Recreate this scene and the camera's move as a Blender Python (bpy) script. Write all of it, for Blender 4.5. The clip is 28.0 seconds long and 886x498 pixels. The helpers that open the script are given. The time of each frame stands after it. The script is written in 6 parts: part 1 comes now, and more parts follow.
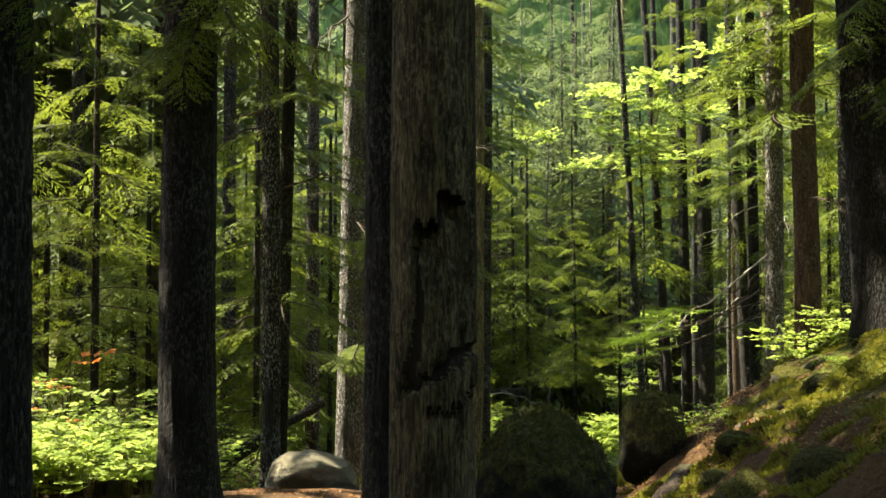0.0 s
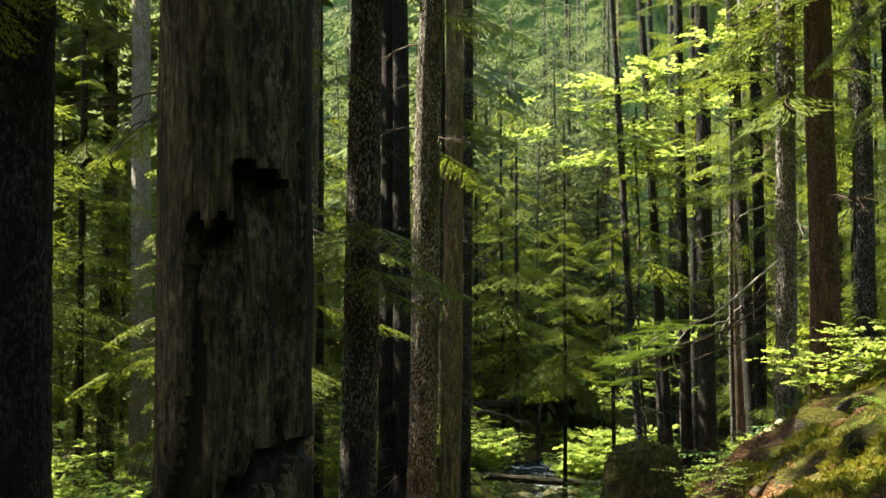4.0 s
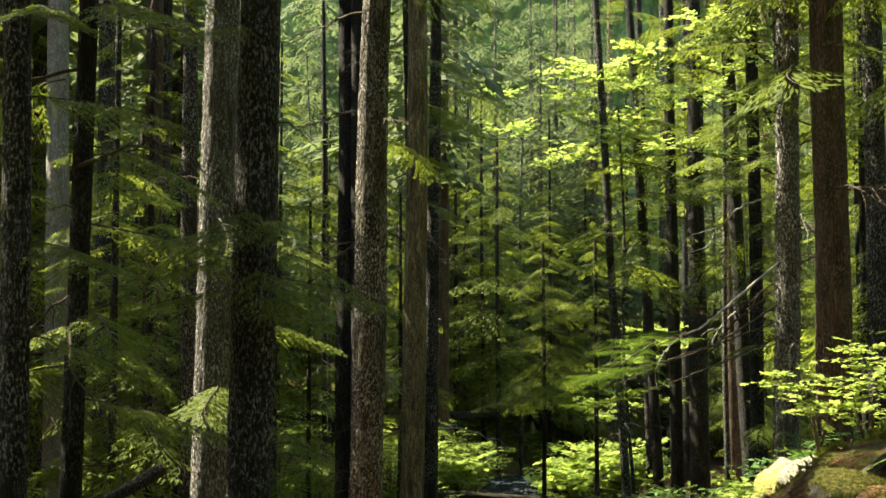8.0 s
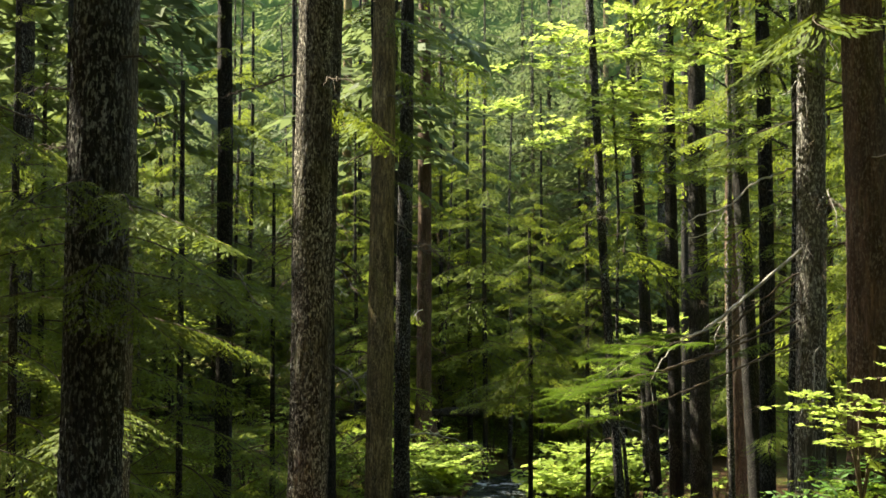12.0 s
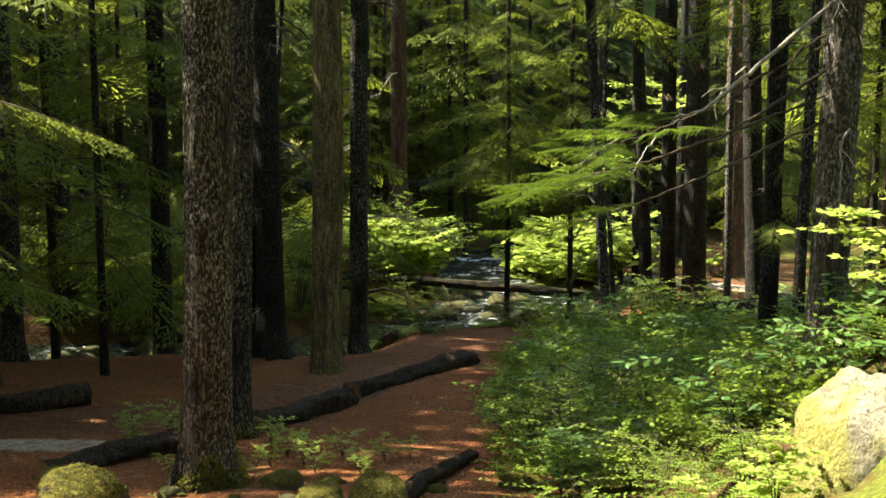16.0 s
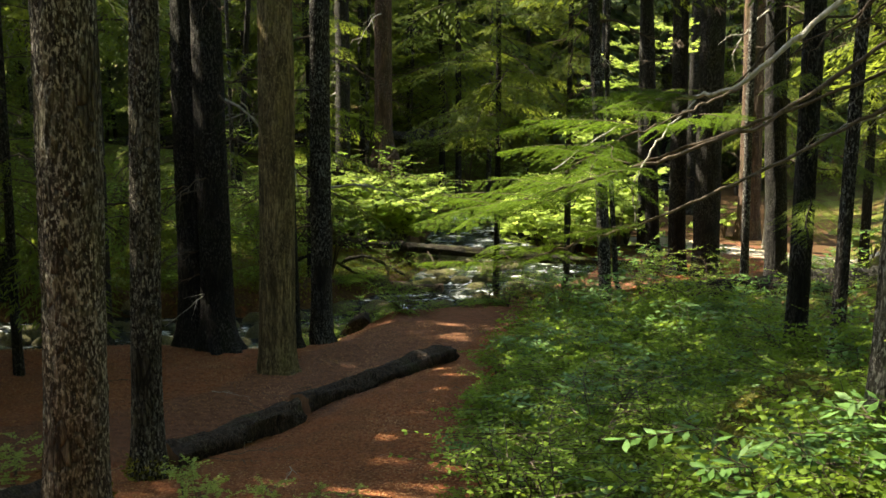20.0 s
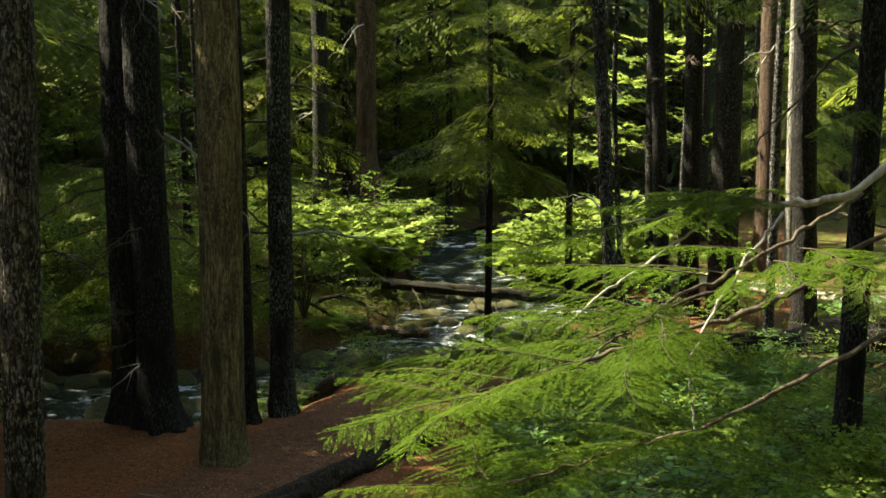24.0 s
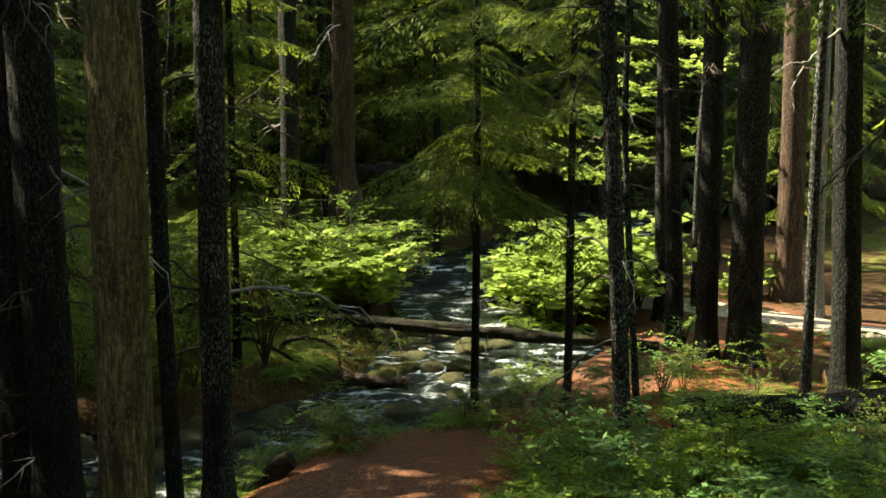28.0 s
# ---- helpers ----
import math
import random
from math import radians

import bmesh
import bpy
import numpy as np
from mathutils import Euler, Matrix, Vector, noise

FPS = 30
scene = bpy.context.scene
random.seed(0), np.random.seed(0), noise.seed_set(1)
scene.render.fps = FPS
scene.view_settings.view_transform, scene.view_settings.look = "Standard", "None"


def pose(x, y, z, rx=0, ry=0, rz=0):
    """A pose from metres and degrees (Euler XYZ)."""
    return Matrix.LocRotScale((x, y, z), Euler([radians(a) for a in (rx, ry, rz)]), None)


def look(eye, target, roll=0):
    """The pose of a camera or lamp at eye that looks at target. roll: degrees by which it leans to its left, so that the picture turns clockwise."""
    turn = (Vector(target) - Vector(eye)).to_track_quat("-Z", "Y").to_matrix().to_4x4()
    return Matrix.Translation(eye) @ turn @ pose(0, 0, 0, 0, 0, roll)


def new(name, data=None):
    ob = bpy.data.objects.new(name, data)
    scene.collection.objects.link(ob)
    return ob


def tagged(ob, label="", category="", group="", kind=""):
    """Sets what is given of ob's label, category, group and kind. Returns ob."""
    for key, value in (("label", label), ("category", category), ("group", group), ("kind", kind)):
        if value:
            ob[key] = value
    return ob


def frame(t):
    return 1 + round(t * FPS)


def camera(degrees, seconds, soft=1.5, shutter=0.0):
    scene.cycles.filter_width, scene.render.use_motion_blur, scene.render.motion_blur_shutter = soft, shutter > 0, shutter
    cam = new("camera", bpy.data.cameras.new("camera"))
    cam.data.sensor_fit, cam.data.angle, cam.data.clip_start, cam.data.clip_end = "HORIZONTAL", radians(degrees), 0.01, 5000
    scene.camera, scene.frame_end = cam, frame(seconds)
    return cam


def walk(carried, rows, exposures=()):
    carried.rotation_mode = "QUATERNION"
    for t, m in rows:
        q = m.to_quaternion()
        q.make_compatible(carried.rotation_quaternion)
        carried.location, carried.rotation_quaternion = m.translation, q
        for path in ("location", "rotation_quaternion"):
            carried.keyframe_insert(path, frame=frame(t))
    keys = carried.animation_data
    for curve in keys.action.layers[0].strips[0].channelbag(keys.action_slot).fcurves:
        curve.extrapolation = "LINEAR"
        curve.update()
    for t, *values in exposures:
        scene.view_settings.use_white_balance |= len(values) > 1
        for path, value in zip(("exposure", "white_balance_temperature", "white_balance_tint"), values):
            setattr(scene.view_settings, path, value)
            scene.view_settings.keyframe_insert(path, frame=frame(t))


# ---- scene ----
LENS, SECONDS = 38.0, 28.0
cam = camera(LENS, SECONDS, soft=1.6)
METRES, EYE, TILT, LEAN, TURN = 20.0, 3.0, 3.0, 0.0, 0.0
ROWS = [
    (0.0, 0.0, 0.0, 0.0, 0.0, 0.0, -0.0),
    (0.5, 0.0028, 0.0168, 0.0005, -0.01, 0.01, -0.01),
    (1.0, 0.0054, 0.034, 0.0011, -0.02, 0.02, -0.01),
    (1.5, 0.0077, 0.0513, 0.0015, -0.03, 0.04, -0.02),
    (2.0, 0.0102, 0.0683, 0.0016, -0.04, 0.06, -0.03),
    (2.5, 0.0127, 0.0849, 0.002, -0.05, 0.07, -0.01),
    (3.0, 0.0162, 0.102, 0.0021, -0.07, 0.09, 0.01),
    (3.5, 0.0205, 0.1188, 0.0022, -0.07, 0.1, 0.01),
    (5.5, 0.0383, 0.1851, 0.0012, -0.18, 0.15, -0.07),
    (6.0, 0.0429, 0.2021, 0.0014, -0.21, 0.15, -0.07),
    (6.5, 0.0474, 0.2189, 0.0015, -0.22, 0.15, -0.07),
    (7.0, 0.0513, 0.2361, 0.0013, -0.24, 0.16, -0.08),
    (7.5, 0.054, 0.2524, 0.0014, -0.27, 0.16, -0.07),
    (8.0, 0.0567, 0.2699, 0.0013, -0.3, 0.18, -0.06),
    (8.5, 0.0597, 0.287, 0.0016, -0.31, 0.17, -0.06),
    (9.0, 0.0624, 0.3039, 0.0017, -0.33, 0.18, -0.05),
    (9.5, 0.0652, 0.321, 0.0018, -0.32, 0.18, -0.04),
    (10.0, 0.0681, 0.3379, 0.0018, -0.3, 0.18, -0.03),
    (10.5, 0.0711, 0.3555, 0.0015, -0.31, 0.18, -0.04),
    (11.0, 0.0748, 0.3727, 0.0014, -0.32, 0.17, -0.04),
    (11.5, 0.0779, 0.3899, 0.0012, -0.35, 0.1, -0.07),
    (12.0, 0.0813, 0.4081, 0.0009, -0.37, -0.44, -0.06),
    (12.5, 0.085, 0.4255, 0.0006, -0.39, -1.67, -0.07),
    (14.5, 0.1008, 0.4972, -0.0005, -0.42, -7.27, -0.04),
    (15.0, 0.1046, 0.5155, -0.0008, -0.44, -8.66, -0.04),
    (15.5, 0.1082, 0.5341, -0.0014, -0.45, -9.97, -0.04),
    (16.0, 0.1117, 0.5524, -0.0018, -0.45, -11.11, -0.06),
    (16.5, 0.1152, 0.5716, -0.0018, -0.46, -12.13, -0.05),
    (17.0, 0.1188, 0.5904, -0.0018, -0.41, -13.05, -0.05),
    (17.5, 0.1221, 0.6069, -0.0017, -0.25, -13.77, 0.05),
    (18.0, 0.125, 0.6272, -0.0019, -0.12, -13.96, -0.04),
    (18.5, 0.1277, 0.6448, -0.0016, -0.1, -13.97, -0.06),
    (19.0, 0.1304, 0.6626, -0.0018, -0.11, -13.94, -0.07),
    (19.5, 0.133, 0.6802, -0.0025, -0.12, -13.92, -0.07),
    (20.0, 0.135, 0.6974, -0.0034, -0.15, -13.9, -0.08),
    (20.5, 0.1367, 0.7152, -0.0038, -0.16, -13.9, -0.12),
    (21.0, 0.1382, 0.7326, -0.0037, -0.18, -13.9, -0.17),
    (21.5, 0.1397, 0.7504, -0.0039, -0.2, -13.88, -0.18),
    (23.5, 0.1451, 0.8168, -0.0023, -0.24, -13.82, -0.09),
    (24.0, 0.1456, 0.8336, -0.0019, -0.25, -13.84, -0.11),
    (24.5, 0.1458, 0.8504, -0.0019, -0.28, -13.86, -0.09),
    (25.0, 0.1462, 0.8683, -0.0021, -0.28, -13.89, -0.13),
    (25.5, 0.1469, 0.8864, -0.0024, -0.29, -13.92, -0.15),
    (26.0, 0.1486, 0.9051, -0.0032, -0.3, -13.97, -0.16),
    (26.5, 0.151, 0.9244, -0.0045, -0.3, -14.01, -0.18),
    (27.0, 0.1537, 0.9445, -0.005, -0.32, -14.06, -0.16),
    (27.5, 0.156, 0.9646, -0.0056, -0.35, -14.08, -0.15),
    (28.0, 0.1589, 0.985, -0.0058, -0.33, -14.11, -0.14),
]
walk(cam, [(t, pose(0, 0, EYE, TILT, LEAN, TURN) @ pose(METRES * x, METRES * y, METRES * z, 90 + pitch, roll, yaw)) for t, x, y, z, yaw, pitch, roll in ROWS],
     exposures=[(0.0, 2.75, 7800, 4), (12.0, 2.65, 7800, 4), (17.0, 2.72, 7900, 6), (28.0, 2.42, 7900, 0)])

# ---- world and sun ----
SUN_TO = Vector((-0.60, 0.22, 0.77)).normalized()
world = bpy.data.worlds.new("sky")
scene.world = world
world.use_nodes = True
wn = world.node_tree
sky = wn.nodes.new("ShaderNodeTexSky")
sky.sky_type, sky.sun_disc = "NISHITA", False
sky.sun_elevation = math.asin(SUN_TO.z)
sky.sun_rotation = math.atan2(SUN_TO.x, SUN_TO.y)
wn.links.new(sky.outputs[0], wn.nodes["Background"].inputs[0])
wn.nodes["Background"].inputs[1].default_value = 0.15
sun_data = bpy.data.lights.new("sun", "SUN")
sun_data.energy, sun_data.angle, sun_data.color = 5.0, radians(0.6), (1.0, 0.95, 0.86)
sun = new("sun", sun_data)
sun.matrix_world = look(SUN_TO * 60, (0, 0, 0))

rng = np.random.default_rng(7)


# ---- materials ----
def nodes_of(name):
    m = bpy.data.materials.new(name)
    m.use_nodes = True
    m.node_tree.nodes.clear()
    return m, m.node_tree


def nd(nt, kind, sets=(), operation="", feature="", attribute_name=""):
    n = nt.nodes.new(kind)
    if operation:
        n.operation = operation
    if feature:
        n.feature = feature
    if attribute_name:
        n.attribute_name = attribute_name
    for key, value in dict(sets).items():
        if isinstance(value, bpy.types.NodeSocket):
            nt.links.new(value, n.inputs[key])
        else:
            n.inputs[key].default_value = value
    return n


def ramp(nt, fac, *stops):
    n = nt.nodes.new("ShaderNodeValToRGB")
    nt.links.new(fac, n.inputs[0])
    els = n.color_ramp.elements
    while len(els) < len(stops):
        els.new(0.5)
    for e, (p, c) in zip(els, stops):
        e.position = p
        e.color = (*c, 1) if len(c) == 3 else c
    return n.outputs[0]


def mixc(nt, fac, a, b, blend="MIX"):
    n = nt.nodes.new("ShaderNodeMix")
    n.data_type, n.blend_type = "RGBA", blend
    for i, v in ((0, fac), (6, a), (7, b)):
        if isinstance(v, bpy.types.NodeSocket):
            nt.links.new(v, n.inputs[i])
        else:
            n.inputs[i].default_value = v if i == 0 else (*v, 1)
    return n.outputs[2]


def grey(nt, fac, lo, hi):
    n = nd(nt, "ShaderNodeMapRange", {0: fac, 1: lo, 2: hi})
    return n.outputs[0]


def texnoise(nt, vec, scale, detail=4, rough=0.55, distort=0.0):
    n = nd(nt, "ShaderNodeTexNoise", {"Vector": vec, "Scale": scale, "Detail": detail, "Roughness": rough, "Distortion": distort})
    return n.outputs[0]


def stretched(nt, sx, sy, sz):
    tc = nd(nt, "ShaderNodeTexCoord")
    return nd(nt, "ShaderNodeMapping", {"Vector": tc.outputs["Object"], "Scale": (sx, sy, sz)}).outputs[0]


def leaf_material(name, dark, mid, light, through_c, trans=0.5, gloss=0.12):
    m, nt = nodes_of(name)
    geo, info = nd(nt, "ShaderNodeNewGeometry"), nd(nt, "ShaderNodeObjectInfo")
    tone = ramp(nt, geo.outputs["Random Per Island"], (0.0, dark), (0.5, mid), (1.0, light))
    tone = mixc(nt, 0.6, tone, ramp(nt, info.outputs["Random"], (0.0, dark), (0.5, mid), (1.0, light)))
    patch = texnoise(nt, geo.outputs["Position"], 0.9, 2)
    tone = mixc(nt, grey(nt, patch, 0.35, 0.75), tone, light)
    body = nd(nt, "ShaderNodeBsdfPrincipled", {"Base Color": tone, "Roughness": 0.6, "Specular IOR Level": gloss})
    tr = nd(nt, "ShaderNodeBsdfTranslucent", {"Color": mixc(nt, 0.5, tone, through_c)})
    mx = nd(nt, "ShaderNodeMixShader", {0: trans, 1: body.outputs[0], 2: tr.outputs[0]})
    nd(nt, "ShaderNodeOutputMaterial", {0: mx.outputs[0]})
    return m


def bark_material(name, furrow, ridge, lichen, amount, moss=(0.05, 0.07, 0.012), mossy=0.25, grain=1.0, plates=0.5):
    m, nt = nodes_of(name)
    info = nd(nt, "ShaderNodeObjectInfo")
    long_v = stretched(nt, 16 * grain, 16 * grain, 2.6 * grain)
    rid = texnoise(nt, long_v, 1.0, 5, 0.6, 0.4)
    vor = nd(nt, "ShaderNodeTexVoronoi", {"Vector": stretched(nt, 22 * grain, 22 * grain, 7 * grain), "Scale": 1.0}, feature="DISTANCE_TO_EDGE").outputs[0]
    crack = grey(nt, vor, 0.0, 0.16)
    c = ramp(nt, rid, (0.36, furrow), (0.66, ridge))
    fibre = texnoise(nt, stretched(nt, 60 * grain, 60 * grain, 7 * grain), 1.0, 4, 0.7)
    c = mixc(nt, grey(nt, fibre, 0.62, 0.38), c, furrow)
    c = mixc(nt, nd(nt, "ShaderNodeMapRange", {0: crack, 3: plates, 4: 0.0}).outputs[0], c, furrow)
    fl = grey(nt, texnoise(nt, stretched(nt, 50, 50, 22), 1.0, 4, 0.7), 0.51, 0.61)
    big = grey(nt, texnoise(nt, stretched(nt, 2.6, 2.6, 1.3), 1.0, 3), 0.34, 0.58)
    spot = nd(nt, "ShaderNodeMath", {0: fl, 1: big}, operation="MULTIPLY").outputs[0]
    spot = nd(nt, "ShaderNodeMath", {0: spot, 1: amount}, operation="MULTIPLY").outputs[0]
    c = mixc(nt, spot, c, lichen)
    mo = grey(nt, texnoise(nt, stretched(nt, 2.5, 2.5, 1.1), 1.0, 4), 0.55, 0.75)
    mo = nd(nt, "ShaderNodeMath", {0: mo, 1: mossy}, operation="MULTIPLY").outputs[0]
    c = mixc(nt, mo, c, moss)
    hue = nd(nt, "ShaderNodeHueSaturation", {"Value": nd(nt, "ShaderNodeMapRange", {0: info.outputs["Random"], 3: 0.75, 4: 1.25}).outputs[0], "Color": c}).outputs[0]
    hgt = nd(nt, "ShaderNodeMath", {0: crack, 1: plates}, operation="MULTIPLY").outputs[0]
    hgt = nd(nt, "ShaderNodeMath", {0: rid, 1: hgt}, operation="ADD").outputs[0]
    hgt = nd(nt, "ShaderNodeMath", {0: fibre, 1: hgt}, operation="ADD").outputs[0]
    hgt = nd(nt, "ShaderNodeMath", {0: hgt, 1: spot}, operation="ADD").outputs[0]
    bump = nd(nt, "ShaderNodeBump", {"Strength": 1.0, "Distance": 0.03, "Height": hgt}).outputs[0]
    bs = nd(nt, "ShaderNodeBsdfPrincipled", {"Base Color": hue, "Roughness": 0.9, "Specular IOR Level": 0.2, "Normal": bump})
    nd(nt, "ShaderNodeOutputMaterial", {0: bs.outputs[0]})
    return m


def ground_material():
    m, nt = nodes_of("forest_floor")
    pos = nd(nt, "ShaderNodeNewGeometry").outputs["Position"]
    fine = texnoise(nt, pos, 24, 5, 0.7)
    mid = texnoise(nt, pos, 3.2, 4, 0.6)
    duff = ramp(nt, fine, (0.3, (0.05, 0.017, 0.008)), (0.5, (0.19, 0.06, 0.022)), (0.7, (0.34, 0.14, 0.055)))
    duff = mixc(nt, grey(nt, mid, 0.35, 0.7), duff, mixc(nt, 0.5, duff, (0.09, 0.045, 0.02)))
    dirt = ramp(nt, texnoise(nt, pos, 9, 5, 0.65), (0.3, (0.08, 0.033, 0.018)), (0.7, (0.185, 0.082, 0.045)))
    humus = ramp(nt, fine, (0.3, (0.012, 0.009, 0.005)), (0.5, (0.075, 0.036, 0.016)), (0.62, (0.08, 0.06, 0.02)), (0.75, (0.21, 0.095, 0.04)))
    # pale tone for pools of sunlight painted on the trail
    sunlit_dirt = ramp(nt, texnoise(nt, pos, 7, 5, 0.65), (0.3, (0.3, 0.24, 0.18)), (0.7, (0.5, 0.43, 0.34)))
    mossc = ramp(nt, texnoise(nt, pos, 40, 4, 0.7), (0.3, (0.035, 0.045, 0.008)), (0.55, (0.1, 0.12, 0.02)), (0.75, (0.2, 0.2, 0.04)))
    tr = nd(nt, "ShaderNodeAttribute", attribute_name="trodden").outputs["Fac"]
    mo = nd(nt, "ShaderNodeAttribute", attribute_name="moss").outputs["Fac"]
    edge = nd(nt, "ShaderNodeMath", {0: texnoise(nt, pos, 5, 4), 1: -0.5}, operation="ADD").outputs[0]
    def soft(f):
        e = nd(nt, "ShaderNodeMath", {0: f, 1: edge}, operation="ADD").outputs[0]
        return grey(nt, e, 0.35, 0.6)
    hu = nd(nt, "ShaderNodeAttribute", attribute_name="humus").outputs["Fac"]
    sun_f = nd(nt, "ShaderNodeAttribute", attribute_name="dusty").outputs["Fac"]
    c = mixc(nt, soft(hu), duff, humus)
    c = mixc(nt, soft(tr), c, dirt)
    c = mixc(nt, soft(sun_f), c, sunlit_dirt)
    c = mixc(nt, soft(mo), c, mossc)
    bump = nd(nt, "ShaderNodeBump", {"Strength": 1.0, "Distance": 0.05, "Height": fine}).outputs[0]
    bs = nd(nt, "ShaderNodeBsdfPrincipled", {"Base Color": c, "Roughness": 0.95, "Specular IOR Level": 0.15, "Normal": bump})
    nd(nt, "ShaderNodeOutputMaterial", {0: bs.outputs[0]})
    return m


def rock_material(name, stone_a, stone_b, moss_amount, speck=(0.3, 0.3, 0.26), shade=1.0, side=0.0):
    m, nt = nodes_of(name)
    geo = nd(nt, "ShaderNodeNewGeometry")
    pos = nd(nt, "ShaderNodeTexCoord").outputs["Object"]
    n1, n2 = texnoise(nt, pos, 3.5, 6, 0.65), texnoise(nt, pos, 14, 6, 0.72)
    c = ramp(nt, n1, (0.3, stone_a), (0.7, stone_b))
    c = mixc(nt, grey(nt, n2, 0.55, 0.75), c, speck)
    up = nd(nt, "ShaderNodeSeparateXYZ", {0: geo.outputs["Normal"]}).outputs[2]
    up = nd(nt, "ShaderNodeMath", {0: up, 1: nd(nt, "ShaderNodeMath", {0: n1, 1: 0.9}, operation="MULTIPLY").outputs[0]}, operation="ADD").outputs[0]
    f = nd(nt, "ShaderNodeMath", {0: grey(nt, up, 0.45, 0.8), 1: moss_amount}, operation="MULTIPLY").outputs[0]
    mossc = ramp(nt, texnoise(nt, pos, 9, 7, 0.75), (0.34, (0.02 * shade, 0.022 * shade, 0.004)), (0.5, (0.1 * shade, 0.098 * shade, 0.015)), (0.66, (0.26 * shade, 0.225 * shade, 0.04)))
    # yellow moss on faces towards the sun, its colour brightened for the sunlight
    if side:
        sunward = nd(nt, "ShaderNodeSeparateXYZ", {0: geo.outputs["Normal"]}).outputs[0]
        sunward = nd(nt, "ShaderNodeMath", {0: nd(nt, "ShaderNodeMath", {0: n1, 1: 1.1}, operation="MULTIPLY").outputs[0], 1: sunward}, operation="SUBTRACT").outputs[0]
        f = nd(nt, "ShaderNodeMath", {0: grey(nt, sunward, 0.85, 1.3), 1: side}, operation="MULTIPLY").outputs[0]
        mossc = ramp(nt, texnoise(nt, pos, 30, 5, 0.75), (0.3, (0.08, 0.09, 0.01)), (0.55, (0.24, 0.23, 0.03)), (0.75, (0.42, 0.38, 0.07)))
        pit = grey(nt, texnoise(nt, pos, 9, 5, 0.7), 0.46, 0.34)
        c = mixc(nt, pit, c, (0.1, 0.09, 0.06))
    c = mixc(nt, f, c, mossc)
    h = nd(nt, "ShaderNodeMath", {0: n1, 1: n2}, operation="ADD").outputs[0]
    bump = nd(nt, "ShaderNodeBump", {"Strength": 1.0, "Distance": 0.06, "Height": h}).outputs[0]
    bs = nd(nt, "ShaderNodeBsdfPrincipled", {"Base Color": c, "Roughness": 0.9, "Specular IOR Level": 0.2, "Normal": bump})
    nd(nt, "ShaderNodeOutputMaterial", {0: bs.outputs[0]})
    return m


def water_material():
    m, nt = nodes_of("creek_water")
    pos = nd(nt, "ShaderNodeNewGeometry").outputs["Position"]
    w1 = texnoise(nt, nd(nt, "ShaderNodeMapping", {"Vector": pos, "Scale": (2.2, 4.2, 1)}).outputs[0], 1.0, 5, 0.6, 0.8)
    w2 = texnoise(nt, pos, 9, 4, 0.6)
    h = nd(nt, "ShaderNodeMath", {0: w1, 1: w2}, operation="ADD").outputs[0]
    bump = nd(nt, "ShaderNodeBump", {"Strength": 1.0, "Distance": 0.12, "Height": h}).outputs[0]
    foam = grey(nt, nd(nt, "ShaderNodeMath", {0: w1, 1: nd(nt, "ShaderNodeMath", {0: w2, 1: 0.35}, operation="MULTIPLY").outputs[0]}, operation="ADD").outputs[0], 0.69, 0.86)
    reach = grey(nt, texnoise(nt, pos, 0.9, 3, 0.6), 0.4, 0.6)
    foam = nd(nt, "ShaderNodeMath", {0: foam, 1: reach}, operation="MULTIPLY").outputs[0]
    c = mixc(nt, foam, (0.01, 0.016, 0.011), (0.8, 0.84, 0.86))
    rough = nd(nt, "ShaderNodeMapRange", {0: foam, 3: 0.06, 4: 0.6}).outputs[0]
    bs = nd(nt, "ShaderNodeBsdfPrincipled", {"Base Color": c, "Roughness": rough, "IOR": 1.33, "Specular IOR Level": 0.35, "Normal": bump})
    nd(nt, "ShaderNodeOutputMaterial", {0: bs.outputs[0]})
    return m


def wood_material(name, a, b, rings=False):
    m, nt = nodes_of(name)
    n1 = texnoise(nt, stretched(nt, 24, 24, 2.2), 1.0, 5, 0.65, 0.3)
    n2 = texnoise(nt, stretched(nt, 3, 3, 1.2), 1.0, 4)
    c = ramp(nt, n1, (0.3, a), (0.7, b))
    c = mixc(nt, grey(nt, n2, 0.45, 0.7), c, mixc(nt, 0.6, c, a))
    bump = nd(nt, "ShaderNodeBump", {"Strength": 0.7, "Distance": 0.015, "Height": n1}).outputs[0]
    bs = nd(nt, "ShaderNodeBsdfPrincipled", {"Base Color": c, "Roughness": 0.85, "Specular IOR Level": 0.2, "Normal": bump})
    nd(nt, "ShaderNodeOutputMaterial", {0: bs.outputs[0]})
    return m


NEEDLES = leaf_material("hemlock_needles", (0.029, 0.046, 0.009), (0.058, 0.086, 0.013), (0.1, 0.138, 0.022), (0.26, 0.31, 0.035), 0.45)
SOFT = leaf_material("soft_hemlock_needles", (0.042, 0.064, 0.012), (0.08, 0.114, 0.018), (0.13, 0.17, 0.03), (0.3, 0.36, 0.045), 0.5)
# bluer than the near needles: distance haze is mixed into the colour
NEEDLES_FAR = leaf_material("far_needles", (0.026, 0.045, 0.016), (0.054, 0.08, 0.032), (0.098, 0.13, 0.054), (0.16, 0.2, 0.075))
SHRUB = leaf_material("shrub_leaves", (0.062, 0.108, 0.015), (0.105, 0.18, 0.025), (0.155, 0.245, 0.036), (0.32, 0.44, 0.05))
FRESH = leaf_material("fresh_needles", (0.021, 0.042, 0.005), (0.041, 0.074, 0.008), (0.072, 0.118, 0.012), (0.135, 0.215, 0.018), 0.45, 0.03)
